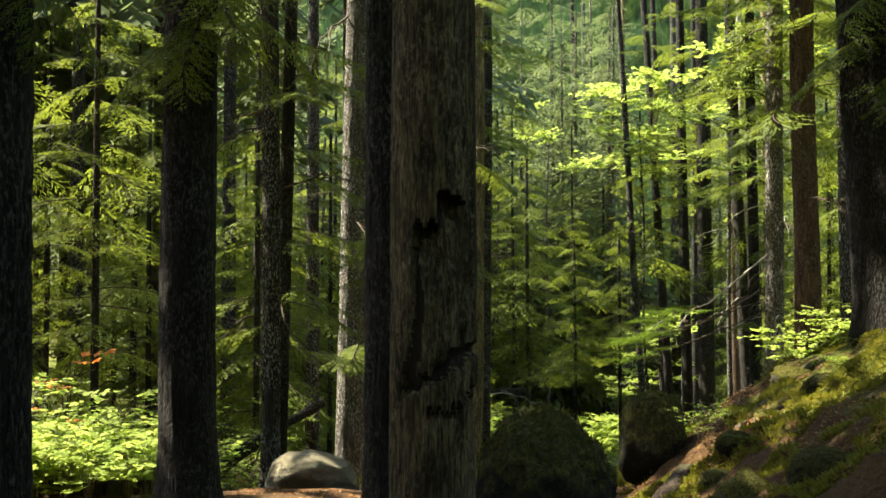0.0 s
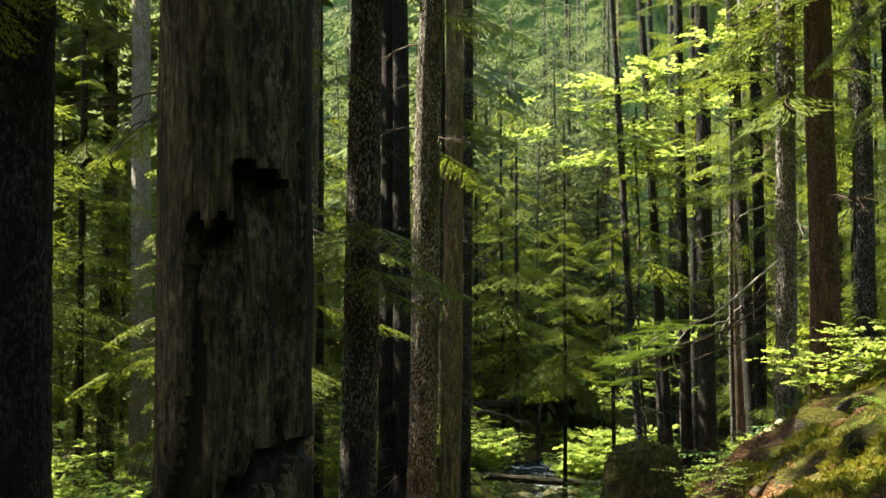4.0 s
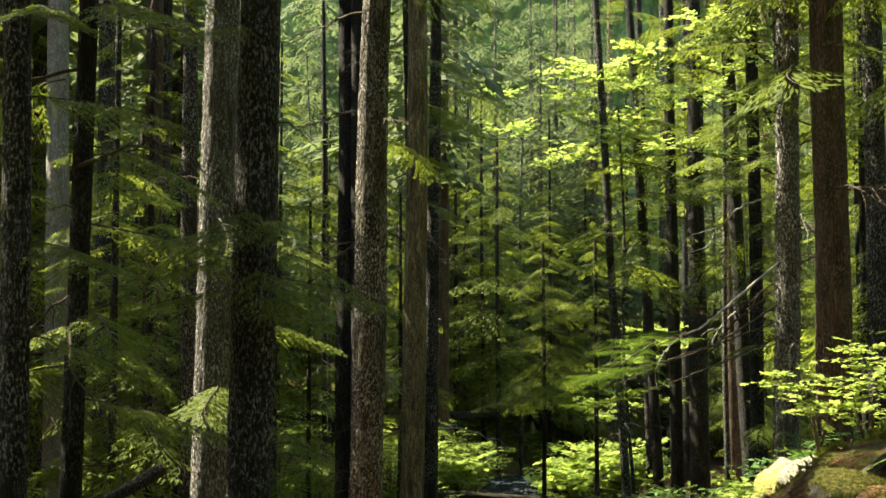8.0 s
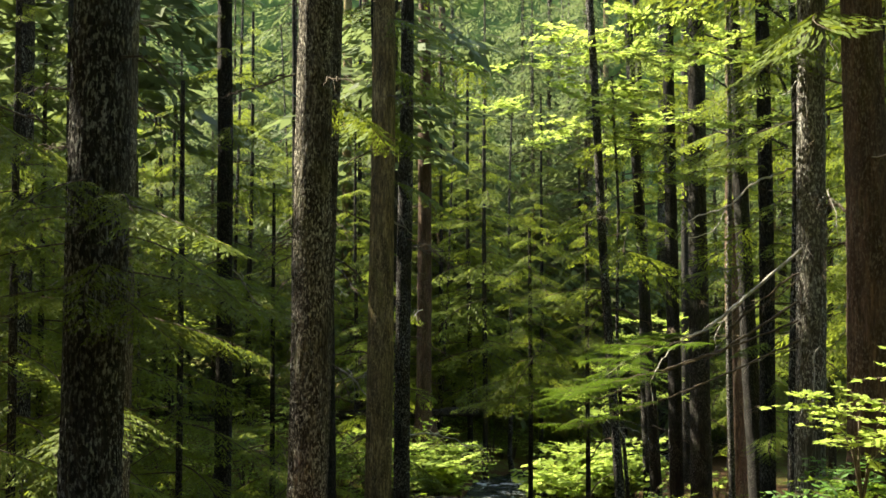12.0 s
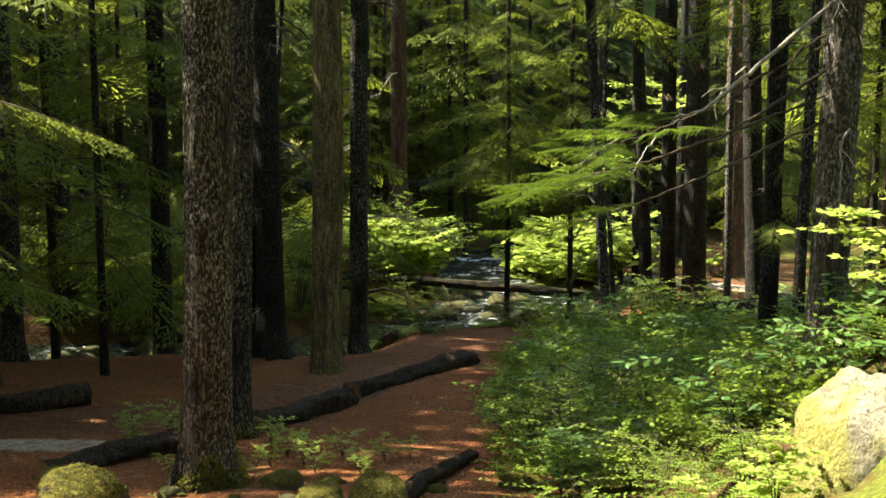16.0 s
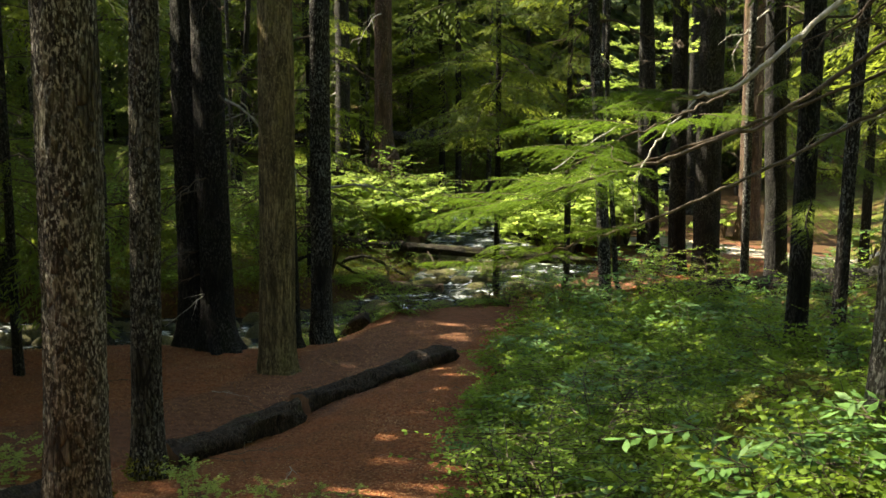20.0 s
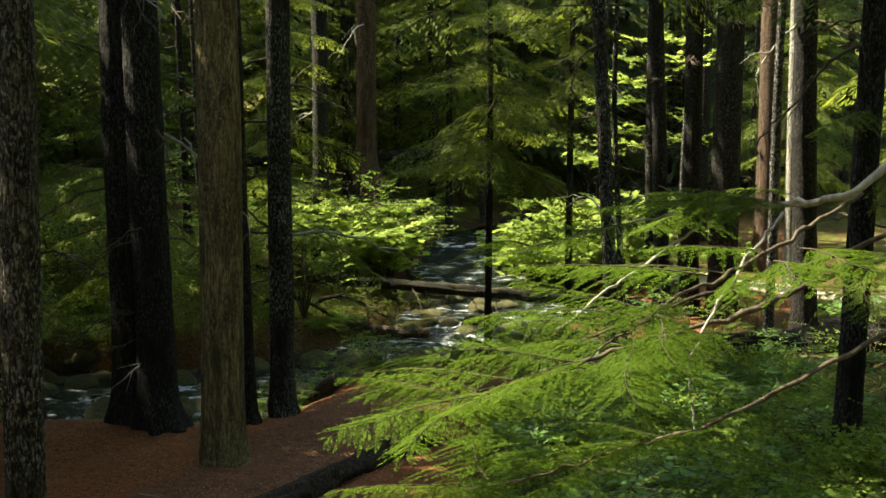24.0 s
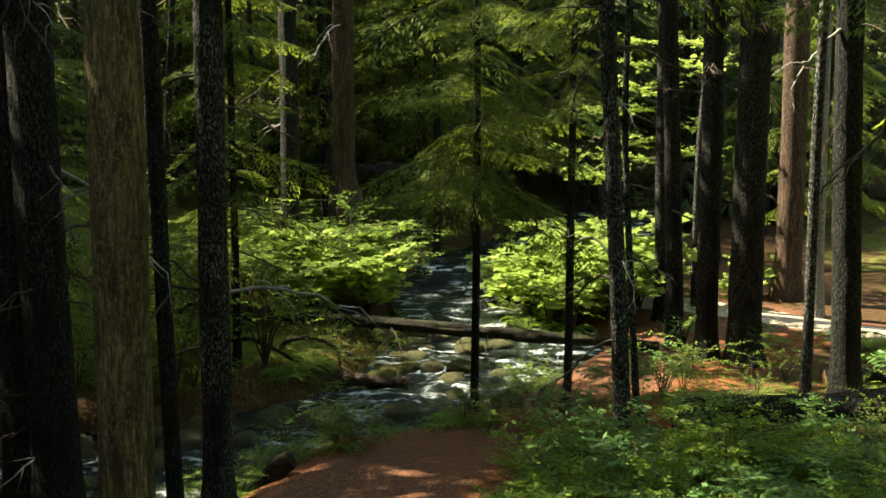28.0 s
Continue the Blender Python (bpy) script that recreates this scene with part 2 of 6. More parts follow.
MAPLE = leaf_material("vine_maple_leaves", (0.11, 0.175, 0.03), (0.18, 0.265, 0.05), (0.31, 0.39, 0.1), (0.54, 0.66, 0.14), 0.55)
BROADLEAF = leaf_material("waxy_leaves", (0.024, 0.07, 0.014), (0.045, 0.115, 0.02), (0.075, 0.16, 0.028), (0.16, 0.3, 0.04), 0.3, 0.4)
LITTER = leaf_material("fallen_leaves", (0.07, 0.025, 0.01), (0.2, 0.075, 0.03), (0.36, 0.2, 0.09), (0.3, 0.12, 0.03), 0.15)
MOSS = leaf_material("moss_tufts", (0.05, 0.06, 0.01), (0.1, 0.11, 0.016), (0.19, 0.18, 0.03), (0.26, 0.26, 0.03), 0.3)
AUTUMN = leaf_material("autumn_leaves", (0.3, 0.07, 0.02), (0.45, 0.13, 0.03), (0.6, 0.26, 0.08), (0.8, 0.3, 0.08), 0.5)
GOLD = leaf_material("gold_leaves", (0.1, 0.07, 0.02), (0.2, 0.13, 0.03), (0.36, 0.22, 0.06), (0.4, 0.26, 0.05), 0.4)
# moss with shade mixed into its colour, for the dark boulders
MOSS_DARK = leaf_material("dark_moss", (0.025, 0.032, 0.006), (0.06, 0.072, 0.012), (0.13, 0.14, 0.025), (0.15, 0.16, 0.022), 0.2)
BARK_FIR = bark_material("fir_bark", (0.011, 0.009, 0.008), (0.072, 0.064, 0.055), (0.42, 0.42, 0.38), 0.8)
# darker copy of fir_bark, with the shade on the trunks put into its colour
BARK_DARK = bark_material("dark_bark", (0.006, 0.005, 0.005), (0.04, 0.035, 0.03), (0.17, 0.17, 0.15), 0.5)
BARK_GREY = bark_material("grey_bark", (0.014, 0.011, 0.008), (0.22, 0.195, 0.145), (0.52, 0.49, 0.4), 1.0, moss=(0.08, 0.085, 0.028), mossy=0.5, grain=0.8, plates=1.0)
# lit copy of the grey bark: sunlight is put into the base colour
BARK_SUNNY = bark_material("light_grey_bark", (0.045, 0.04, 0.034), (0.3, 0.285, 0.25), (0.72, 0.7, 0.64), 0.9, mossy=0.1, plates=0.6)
BARK_PALE = bark_material("pale_bark", (0.16, 0.15, 0.125), (0.36, 0.34, 0.3), (0.62, 0.6, 0.55), 0.8, mossy=0.1, plates=0.3)
BARK_CEDAR = bark_material("cedar_bark", (0.03, 0.017, 0.011), (0.135, 0.082, 0.055), (0.3, 0.25, 0.2), 0.4, mossy=0.3, grain=0.7, plates=0.0)
BARK_TAN = bark_material("bare_snag_wood", (0.045, 0.033, 0.016), (0.36, 0.275, 0.135), (0.48, 0.385, 0.2), 0.4, moss=(0.14, 0.135, 0.035), mossy=0.6, grain=0.75, plates=0.45)
TWIG = wood_material("twig_wood", (0.03, 0.022, 0.015), (0.11, 0.085, 0.06))
PALE_TWIG = wood_material("bleached_branch", (0.13, 0.12, 0.1), (0.4, 0.38, 0.33))
LOG = bark_material("rotting_log", (0.014, 0.009, 0.006), (0.125, 0.08, 0.053), (0.2, 0.16, 0.12), 0.5, mossy=0.6, grain=1.0, plates=0.5)
LOG_MOSSY = bark_material("mossy_log", (0.01, 0.008, 0.005), (0.04, 0.033, 0.02), (0.09, 0.085, 0.055), 0.4, moss=(0.075, 0.085, 0.014), mossy=0.8, grain=1.0, plates=0.3)
LOG_END = wood_material("log_end_grain", (0.09, 0.045, 0.025), (0.22, 0.12, 0.065))
STUMP_WOOD = bark_material("weathered_snag", (0.02, 0.015, 0.008), (0.26, 0.205, 0.11), (0.36, 0.29, 0.18), 0.5, mossy=0.5, grain=1.3, plates=0.3)
DARK_WOOD = wood_material("dark_rot", (0.006, 0.005, 0.004), (0.03, 0.022, 0.016))
GROUND = ground_material()
ROCK = rock_material("mossy_boulder", (0.06, 0.055, 0.045), (0.17, 0.16, 0.13), 1.0)
ROCK_BARE = rock_material("pale_boulder", (0.13, 0.115, 0.095), (0.3, 0.265, 0.22), 0.35)
# mossy stone with sunlight painted in: paler base, brighter moss on the left
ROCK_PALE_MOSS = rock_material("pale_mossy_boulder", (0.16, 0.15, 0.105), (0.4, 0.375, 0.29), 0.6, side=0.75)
# mossy stone darkened in its base colour to stand for shade
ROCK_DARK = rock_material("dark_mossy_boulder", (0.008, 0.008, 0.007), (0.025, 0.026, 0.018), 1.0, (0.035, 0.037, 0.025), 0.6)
ROCK_WET = rock_material("creek_stone", (0.03, 0.028, 0.025), (0.09, 0.085, 0.075), 0.5)
WATER = water_material()


# ---- mesh helpers ----
def lattice(i, j, k):
    n = (i * 374761393 + j * 668265263 + k * 2147483647) & 0x7FFFFFFF
    n = ((n ^ (n >> 13)) * 1274126177) & 0x7FFFFFFF
    return ((n ^ (n >> 16)) & 0xFFFF) / 65535.0


def vnoise(x, y, z=0.0):
    x, y, z = np.broadcast_arrays(np.asarray(x, float), np.asarray(y, float), np.asarray(z, float))
    i, j, k = (np.floor(a).astype(np.int64) for a in (x, y, z))
    u, v, w = (a - np.floor(a) for a in (x, y, z))
    u, v, w = (a * a * (3 - 2 * a) for a in (u, v, w))
    def l(a, b, c):
        return lattice(i + a, j + b, k + c)
    lo = (l(0, 0, 0) * (1 - u) + l(1, 0, 0) * u) * (1 - v) + (l(0, 1, 0) * (1 - u) + l(1, 1, 0) * u) * v
    hi = (l(0, 0, 1) * (1 - u) + l(1, 0, 1) * u) * (1 - v) + (l(0, 1, 1) * (1 - u) + l(1, 1, 1) * u) * v
    return (lo * (1 - w) + hi * w) * 2 - 1


def fbm(x, y, z=0.0, octaves=4):
    s, a = 0.0, 0.5
    for o in range(octaves):
        s = s + a * vnoise(np.asarray(x) * 2 ** o + o * 17.3, np.asarray(y) * 2 ** o + o * 9.1, np.asarray(z) * 2 ** o)
        a *= 0.5
    return s


def raw_mesh(name, verts, faces, mats, index=None, smooth=False):
    """verts (n, 3); faces an (m, k) array."""
    me = bpy.data.meshes.new(name)
    verts, faces = np.asarray(verts, np.float32), np.asarray(faces, np.int32)
    m, k = faces.shape
    me.vertices.add(len(verts))
    me.vertices.foreach_set("co", verts.ravel())
    me.loops.add(m * k)
    me.loops.foreach_set("vertex_index", faces.ravel())
    me.polygons.add(m)
    me.polygons.foreach_set("loop_start", np.arange(m, dtype=np.int32) * k)
    for mat in mats:
        me.materials.append(mat)
    if index is not None:
        me.polygons.foreach_set("material_index", np.asarray(index, np.int32))
    if smooth:
        me.polygons.foreach_set("use_smooth", np.ones(m, bool))
    me.update(calc_edges=True)
    me.validate()
    return me


def grid_faces(rows, cols, wrap):
    r, c = np.meshgrid(np.arange(rows - 1), np.arange(cols if wrap else cols - 1), indexing="ij")
    a, b = r * cols + c, r * cols + (c + 1) % cols
    return np.stack([a, b, b + cols, a + cols], -1).reshape(-1, 4)


def tube(points, radii, sides=6):
    """Vertices and quads of a round tube along points."""
    p = np.asarray(points, float)
    d = np.gradient(p, axis=0)
    d /= np.linalg.norm(d, axis=1)[:, None] + 1e-9
    ref = np.where(np.abs(d[:, 2:3]) > 0.9, np.array([[1.0, 0, 0]]), np.array([[0, 0, 1.0]]))
    u = np.cross(d, ref)
    u /= np.linalg.norm(u, axis=1)[:, None] + 1e-9
    v = np.cross(d, u)
    a = np.arange(sides) / sides * 2 * np.pi
    ring = p[:, None] + np.asarray(radii)[:, None, None] * (np.cos(a)[None, :, None] * u[:, None] + np.sin(a)[None, :, None] * v[:, None])
    return ring.reshape(-1, 3), grid_faces(len(p), sides, True)


class Heap:
    """Collects quads of several materials for one mesh."""

    def __init__(self):
        self.v, self.f, self.m, self.n = [], [], [], 0

    def add(self, verts, faces, mat=0):
        self.v.append(np.asarray(verts, float))
        self.f.append(np.asarray(faces) + self.n)
        self.m.append(np.full(len(faces), mat))
        self.n += len(verts)

    def leaves(self, p, d, nrm, length, width, mat=0, belly=0.45):
        """Pointed flat leaves: base p, direction d, face normal nrm."""
        d = d / (np.linalg.norm(d, axis=1)[:, None] + 1e-9)
        s = np.cross(d, nrm)
        s /= np.linalg.norm(s, axis=1)[:, None] + 1e-9
        length, width = np.asarray(length).reshape(-1, 1), np.asarray(width).reshape(-1, 1)
        midp = p + d * length * belly
        q = np.stack([p, midp + s * width / 2, p + d * length, midp - s * width / 2], 1)
        self.add(q.reshape(-1, 3), np.arange(len(p) * 4).reshape(-1, 4), mat)

    def placed(self, other, mat4):
        m = np.asarray(mat4)
        big = np.concatenate(other.v) @ m[:3, :3].T + m[:3, 3]
        self.v.append(big)
        self.f.append(np.concatenate(other.f) + self.n)
        self.m.append(np.concatenate(other.m))
        self.n += len(big)

    def mesh(self, name, mats, smooth=False):
        return raw_mesh(name, np.concatenate(self.v), np.concatenate(self.f), mats, np.concatenate(self.m), smooth)


def part(name, me, parent=None, label="", m=None):
    ob = new(name, me)
    if parent is not None:
        ob.parent = parent
    if m is not None:
        ob.matrix_local = m
    return tagged(ob, label)


def root(name, m, label, category, group=""):
    ob = new(name)
    ob.empty_display_size = 0.2
    ob.matrix_world = m
    return tagged(ob, label, category, group)


# ---- ground ----
CREEK = [(-60, 30.5), (-30, 32.5), (-12, 34.2), (-5, 34.7), (0, 35.3), (2.3, 36.8), (3.7, 39.2), (4.5, 41.4), (4.0, 43.8), (4.5, 47.5), (8.0, 53), (15, 65), (26, 95)]


def creek_distance(x, y):
    """Distance from the creek's middle line; positive on the far side."""
    best, side = np.full(np.shape(x), 1e9), np.zeros(np.shape(x))
    for (ax, ay), (bx, by) in zip(CREEK, CREEK[1:]):
        lx, ly = bx - ax, by - ay
        s = np.clip(((x - ax) * lx + (y - ay) * ly) / (lx * lx + ly * ly), 0, 1)
        dx, dy = x - ax - s * lx, y - ay - s * ly
        d = np.hypot(dx, dy)
        closer = d < best
        best, side = np.where(closer, d, best), np.where(closer, np.sign(lx * dy - ly * dx), side)
    return best * side


def smooth01(a, lo, hi):
    s = np.clip((a - lo) / (hi - lo), 0, 1)
    return s * s * (3 - 2 * s)


def height(x, y):
    x, y = np.asarray(x, float), np.asarray(y, float)
    z = np.interp(y, [-60, 0, 8, 13, 17, 22.4, 27, 32, 36, 41, 50, 130], [1.9, 1.6, 1.5, 1.2, 0.55, -0.3, -0.75, -1.08, -1.45, -1.9, -2.1, -1.0])
    foot = np.interp(y, [0, 8, 12, 17, 21, 26, 31, 36, 45, 60], [0.9, 0.9, 1.05, 2.3, 3.4, 5.2, 7.2, 9.2, 13.0, 18])
    rise = np.interp(y, [0, 8, 12, 14, 21, 30, 45], [1.0, 1.1, 1.2, 1.3, 1.3, 1.2, 1.0])
    z = z + rise * smooth01(x, foot, foot + 2.6) + 0.22 * np.clip(x - foot - 2, 0, 40)
    z = z + 0.05 * np.clip(-4 - x, 0, 30)
    d = creek_distance(x, y)
    z = z + 1.9 * smooth01(d, 1.5, 9.0) + 0.06 * np.clip(d - 9, 0, 80)
    z = z - 0.8 * (1 - smooth01(-d, 1.0, 4.4)) * (d < 0) * (1 - smooth01(x, 0.6, 2.2))
    bed = -2.35
    cut = 1 - smooth01(np.abs(d), 0.9, 1.9)
    z = z * (1 - cut) + np.minimum(z, bed) * cut
    rough = np.where(np.abs(x) < 60, 1, 0.5)
    bank = smooth01(x - foot, -0.3, 0.6) * (1 - smooth01(y, 17, 20)) * (y > 4)
    z = z + bank * (0.3 * np.abs(fbm(x * 1.7, y * 1.7, 5.0, 3)) + 0.12 * fbm(x * 4.6, y * 4.6, 2.0, 2) - 0.07)
    return z + rough * (0.16 * fbm(x * 0.45, y * 0.45, 3.1, 3) + 0.035 * fbm(x * 2.6, y * 2.6, 7.7, 2)) * (1 - 0.6 * trodden(x, y))


TRAIL = [(-14, 23.6), (-6, 24.6), (-1.2, 26.0), (0.8, 28.0), (2.2, 31.6), (3.4, 34.6), (5.9, 38.2), (7.1, 41.6), (8.9, 43.2), (10.6, 41.9), (13, 40.6), (18, 41)]


def trodden(x, y):
    best = np.full(np.shape(x), 1e9)
    for (ax, ay), (bx, by) in zip(TRAIL, TRAIL[1:]):
        lx, ly = bx - ax, by - ay
        s = np.clip(((x - ax) * lx + (y - ay) * ly) / (lx * lx + ly * ly), 0, 1)
        best = np.minimum(best, np.hypot(x - ax - s * lx, y - ay - s * ly))
    return 1 - smooth01(best, 0.5, 1.3)


def spaced(fine_lo, fine_hi, step, reach):
    out = list(np.arange(fine_lo, fine_hi, step))
    g, a, b = step, fine_lo, fine_hi
    left, right = [], []
    while a > -reach:
        g *= 1.14
        a, b = a - g, b + g
        left.append(a)
        right.append(b)
    return np.array(left[::-1] + out + [fine_hi] + right)


gx, gy = spaced(-7, 11, 0.12, 420), spaced(6, 46, 0.12, 420)
GX, GY = np.meshgrid(gx, gy)
GZ = height(GX, GY)
ground_me = raw_mesh("ground", np.stack([GX, GY, GZ], -1).reshape(-1, 3), grid_faces(len(gy), len(gx), False), [GROUND], smooth=True)
near_bank = smooth01(GX, 1.6, 3.2) * (1 - smooth01(GY, 19, 23))
right_green = 0.6 * smooth01(GX - np.interp(GY, [18, 24, 30, 36, 44], [2.0, 2.9, 4.0, 6.2, 11.5]), 0, 1.2) * 0.85
over_creek = smooth01(creek_distance(GX, GY), 1.6, 3.0) * 0.75
lobes = 0.5 + 0.9 * fbm(GX * 0.8, GY * 0.8, 1.5, 3)
moss_v = np.clip(np.maximum.reduce([near_bank * 0.6, right_green, over_creek]) * (0.35 + lobes), 0, 1)
humus_v = np.clip(np.maximum.reduce([smooth01(GX, 1.0, 2.0) * (1 - smooth01(GY, 18, 21)) * 0.85, smooth01(GX - np.interp(GY, [18, 24, 30, 36, 44], [2.0, 2.9, 4.0, 6.0, 11.5]), 0, 1.0), smooth01(creek_distance(GX, GY), -2.4, -1.2) * (1 - smooth01(creek_distance(GX, GY), -2.4, -1.2) * smooth01(GX, 4.2, 5.2) * (1 - smooth01(GX, 9, 11)))]) * (0.75 + 0.6 * fbm(GX * 1.3, GY * 1.3, 8.5, 3)), 0, 1)
way = np.minimum.reduce([np.hypot(GX - px, GY - py) for px, py in zip(np.interp(np.arange(0, 6, 0.25), range(len(TRAIL)), [p[0] for p in TRAIL]), np.interp(np.arange(0, 6, 0.25), range(len(TRAIL)), [p[1] for p in TRAIL]))])
humus_v = np.maximum(humus_v, np.clip(smooth01(way, 4.5, 7.5) * (0.8 + 0.5 * fbm(GX * 0.9, GY * 0.9, 6.5, 3)), 0, 1))
# painted sun pools: a strip at the trail bend, an ellipse at left
sun_d = np.minimum.reduce([np.hypot(GX - np.interp(s, [0, 1, 2, 3], [7.2, 8.9, 10.6, 13]), GY - np.interp(s, [0, 1, 2, 3], [44.5, 43.3, 42.0, 40.6])) for s in np.linspace(0, 3, 40)])
for key, value in (("trodden", trodden(GX, GY)), ("moss", moss_v), ("humus", humus_v), ("dusty", np.maximum(1 - smooth01(sun_d, 0.25, 0.75), 0.62 * (1 - smooth01(np.hypot((GX + 1.9) / 1.6, (GY - 24.25) / 0.55), 0.5, 1.1))))):
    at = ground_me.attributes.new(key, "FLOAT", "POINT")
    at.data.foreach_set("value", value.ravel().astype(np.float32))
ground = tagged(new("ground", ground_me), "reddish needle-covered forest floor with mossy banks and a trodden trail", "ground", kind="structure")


def on_ground(x, y):
    return float(height(x, y))


# ---- creek ----
def creek_mesh():
    pts = np.array(CREEK, float)
    seg = np.r_[0, np.cumsum(np.linalg.norm(np.diff(pts, axis=0), axis=1))]
    s = np.arange(0, seg[-1], 0.22)
    p = np.stack([np.interp(s, seg, pts[:, 0]), np.interp(s, seg, pts[:, 1])], 1)
    for _ in range(8):
        p[1:-1] = (p[:-2] + 2 * p[1:-1] + p[2:]) / 4
    d = np.gradient(p, axis=0)
    d /= np.linalg.norm(d, axis=1)[:, None]
    nrm = np.stack([-d[:, 1], d[:, 0]], 1)
    w = np.linspace(-1.7, 1.7, 21)
    q = p[:, None] + w[None, :, None] * nrm[:, None]
    z = -1.93 + 0.10 * fbm(q[..., 0] * 1.1, q[..., 1] * 1.6, 0.3, 3) + 0.05 * fbm(q[..., 0] * 4, q[..., 1] * 5, 5.0, 2)
    return raw_mesh("creek", np.concatenate([q, z[..., None]], -1).reshape(-1, 3), grid_faces(len(p), len(w), False), [WATER], smooth=True)


creek = tagged(new("creek", creek_mesh()), "shallow creek rushing with white ripples between mossy banks", "water", kind="structure")


# ---- conifer foliage ----
def bough(r, length, step, sub, leaf_l, leaf_w, droop=0.25, wood=0.012, side=0.5, hang=0.0, ragged=0.0):
    """A flat feathery bough along +x."""
    h = Heap()
    s = np.linspace(0, length, 9)
    def axis(t):
        return np.stack([t, 0.05 * length * np.sin(t / length * 5 + 1), 0.12 * t - droop * t * t / length], -1)
    wob = axis(s)
    h.add(*tube(wob, wood * (1 - 0.85 * s / length), 4), 1)
    P, D, N, L = [], [], [], []
    for t in np.arange(0.12 * length, length, step):
        for sg in (-1, 1):
            if r.uniform() < ragged:
                continue
            ls = side * length * (1 - t / length) ** 0.75 * min(1, 4 * t / length + 0.25) * r.uniform(0.7 - ragged, 1.1 + 0.4 * ragged) + leaf_l
            a = r.uniform(0.8, 1.1)
            d = np.array([math.cos(a), sg * math.sin(a), -0.12 - 0.5 * droop * t / length - hang * r.uniform(0.4, 1.2)])
            d /= np.linalg.norm(d)
            o = axis(np.array([t + r.uniform(-0.3, 0.3) * step]))[0]
            n = max(2, int(ls / sub))
            u = (np.arange(n) + 0.5) / n
            base = o + u[:, None] * ls * d + np.array([0, 0, -0.12 * ls]) * (u ** 2)[:, None]
            for sd in (-1, 1):
                perp = np.cross(d, [0, 0, 1.0]) * sd
                dd = d * 0.95 + perp * 0.62 + r.normal(0, 0.1, (n, 3)) + [0, 0, -0.12 - hang * 0.5]
                P.append(base + r.normal(0, 0.1 * sub, (n, 3)))
                D.append(dd)
                L.append(leaf_l * (1.1 - 0.5 * u) * r.uniform(0.7, 1.2, n))
                N.append(np.tile([0, 0, 1.0], (n, 1)) + r.normal(0, 0.35, (n, 3)))
            P.append(base[-1:]), D.append(d[None]), L.append(np.array([leaf_l])), N.append(np.array([[0, 0, 1.0]]))
    P, D, N, L = map(np.concatenate, (P, D, N, L))
    h.leaves(P, D, N, L, L * leaf_w / leaf_l * r.uniform(0.8, 1.2, len(L)), 0)
    return h


def rotation(rx, ry, rz, at=(0, 0, 0), s=1.0):
    return Matrix.LocRotScale(at, Euler((rx, ry, rz)), (s, s, s))


def crown_mesh(name, seed, lo, hi, reach, count, detail, needles=None, droop=0.3, top=0.25, gaps=0.0):
    """A crown of boughs between the heights lo and hi round the stem."""
    r = np.random.default_rng(seed)
    step, sub, ll, lw = detail
    protos = [bough(r, 1.6, step, sub, ll, lw, droop * k, hang=0.12) for k in (0.7, 1.0, 1.3)]
    h = Heap()
    az = 0.0
    for i in range(count):
        u = (i + r.uniform(0, 1)) / count
        az += 2.4 + r.normal(0, 0.4)
        if r.uniform() < gaps:
            continue
        z = lo + (hi - lo) * u
        lenf = reach / 1.6 * ((1 - u) ** 0.7 * (1 - top) + top * (1 - u * 0.7)) * r.uniform(0.65, 1.15)
        h.placed(protos[r.integers(3)], rotation(r.normal(0, 0.2), 0.05 + r.normal(0.1, 0.14), az, (0, 0, z), lenf))
    return h.mesh(name, [needles or NEEDLES, TWIG])


HIGH = (0.4, 0.36, 0.52, 0.22)
NEAR, MIDDLE, FAR = (0.065, 0.055, 0.11, 0.02), (0.11, 0.095, 0.17, 0.034), (0.21, 0.18, 0.3, 0.07)


# ---- trunks ----
def trunk_mesh(name, seed, dia, tall, lean=(0.0, 0.0), flare=0.6, mat=None, sides=28, ridge=0.05, step=0.16, taper=0.5, bend=0.05):
    """A tapered stem from 0.5 m below the ground, with root flare and furrowed bark."""
    zs = np.r_[np.arange(-0.5, min(7.0, tall), step), np.arange(7.0, tall, 1.2)] if tall > 7 else np.arange(-0.5, tall, step)
    a = np.arange(sides) / sides * 2 * np.pi
    Z, A = np.meshgrid(zs, a, indexing="ij")
    rad = dia / 2 * (1 - taper * np.clip(Z, 0, None) / max(tall, 16))
    roots = 0.5 + 0.5 * np.cos(A * 5 + seed * 1.7 + 1.3 * np.sin(A * 2 + seed))
    rad = rad * (1 + flare * np.exp(-np.clip(Z + 0.1, 0, None) / 0.28) * (0.35 + 0.9 * roots))
    cx, cy = np.cos(A) * 3.2, np.sin(A) * 3.2
    furrow = np.abs(vnoise(cx * 2.4 + seed, cy * 2.4, Z * 1.7)) * 0.6 + np.abs(vnoise(cx * 5 + seed, cy * 5 + 3, Z * 4.5)) * 0.4
    rad = rad * (1 + 0.05 * vnoise(cx * 0.4 + seed, cy * 0.4, Z * 0.6)) - ridge * 0.5 * dia * (0.6 - furrow) + 0.25 * ridge * dia * vnoise(cx * 9 + seed, cy * 9, Z * 9)
    bx = lean[0] * Z + bend * vnoise(Z * 0.22 + seed * 3.3, 0.5) * (Z > 0)
    by = lean[1] * Z + bend * vnoise(Z * 0.22 + seed * 1.3, 7.5) * (Z > 0)
    v = np.stack([np.cos(A) * rad + bx, np.sin(A) * rad + by, Z], -1).reshape(-1, 3)
    return raw_mesh(name, v, grid_faces(len(zs), sides, True), [mat or BARK_FIR], smooth=True)


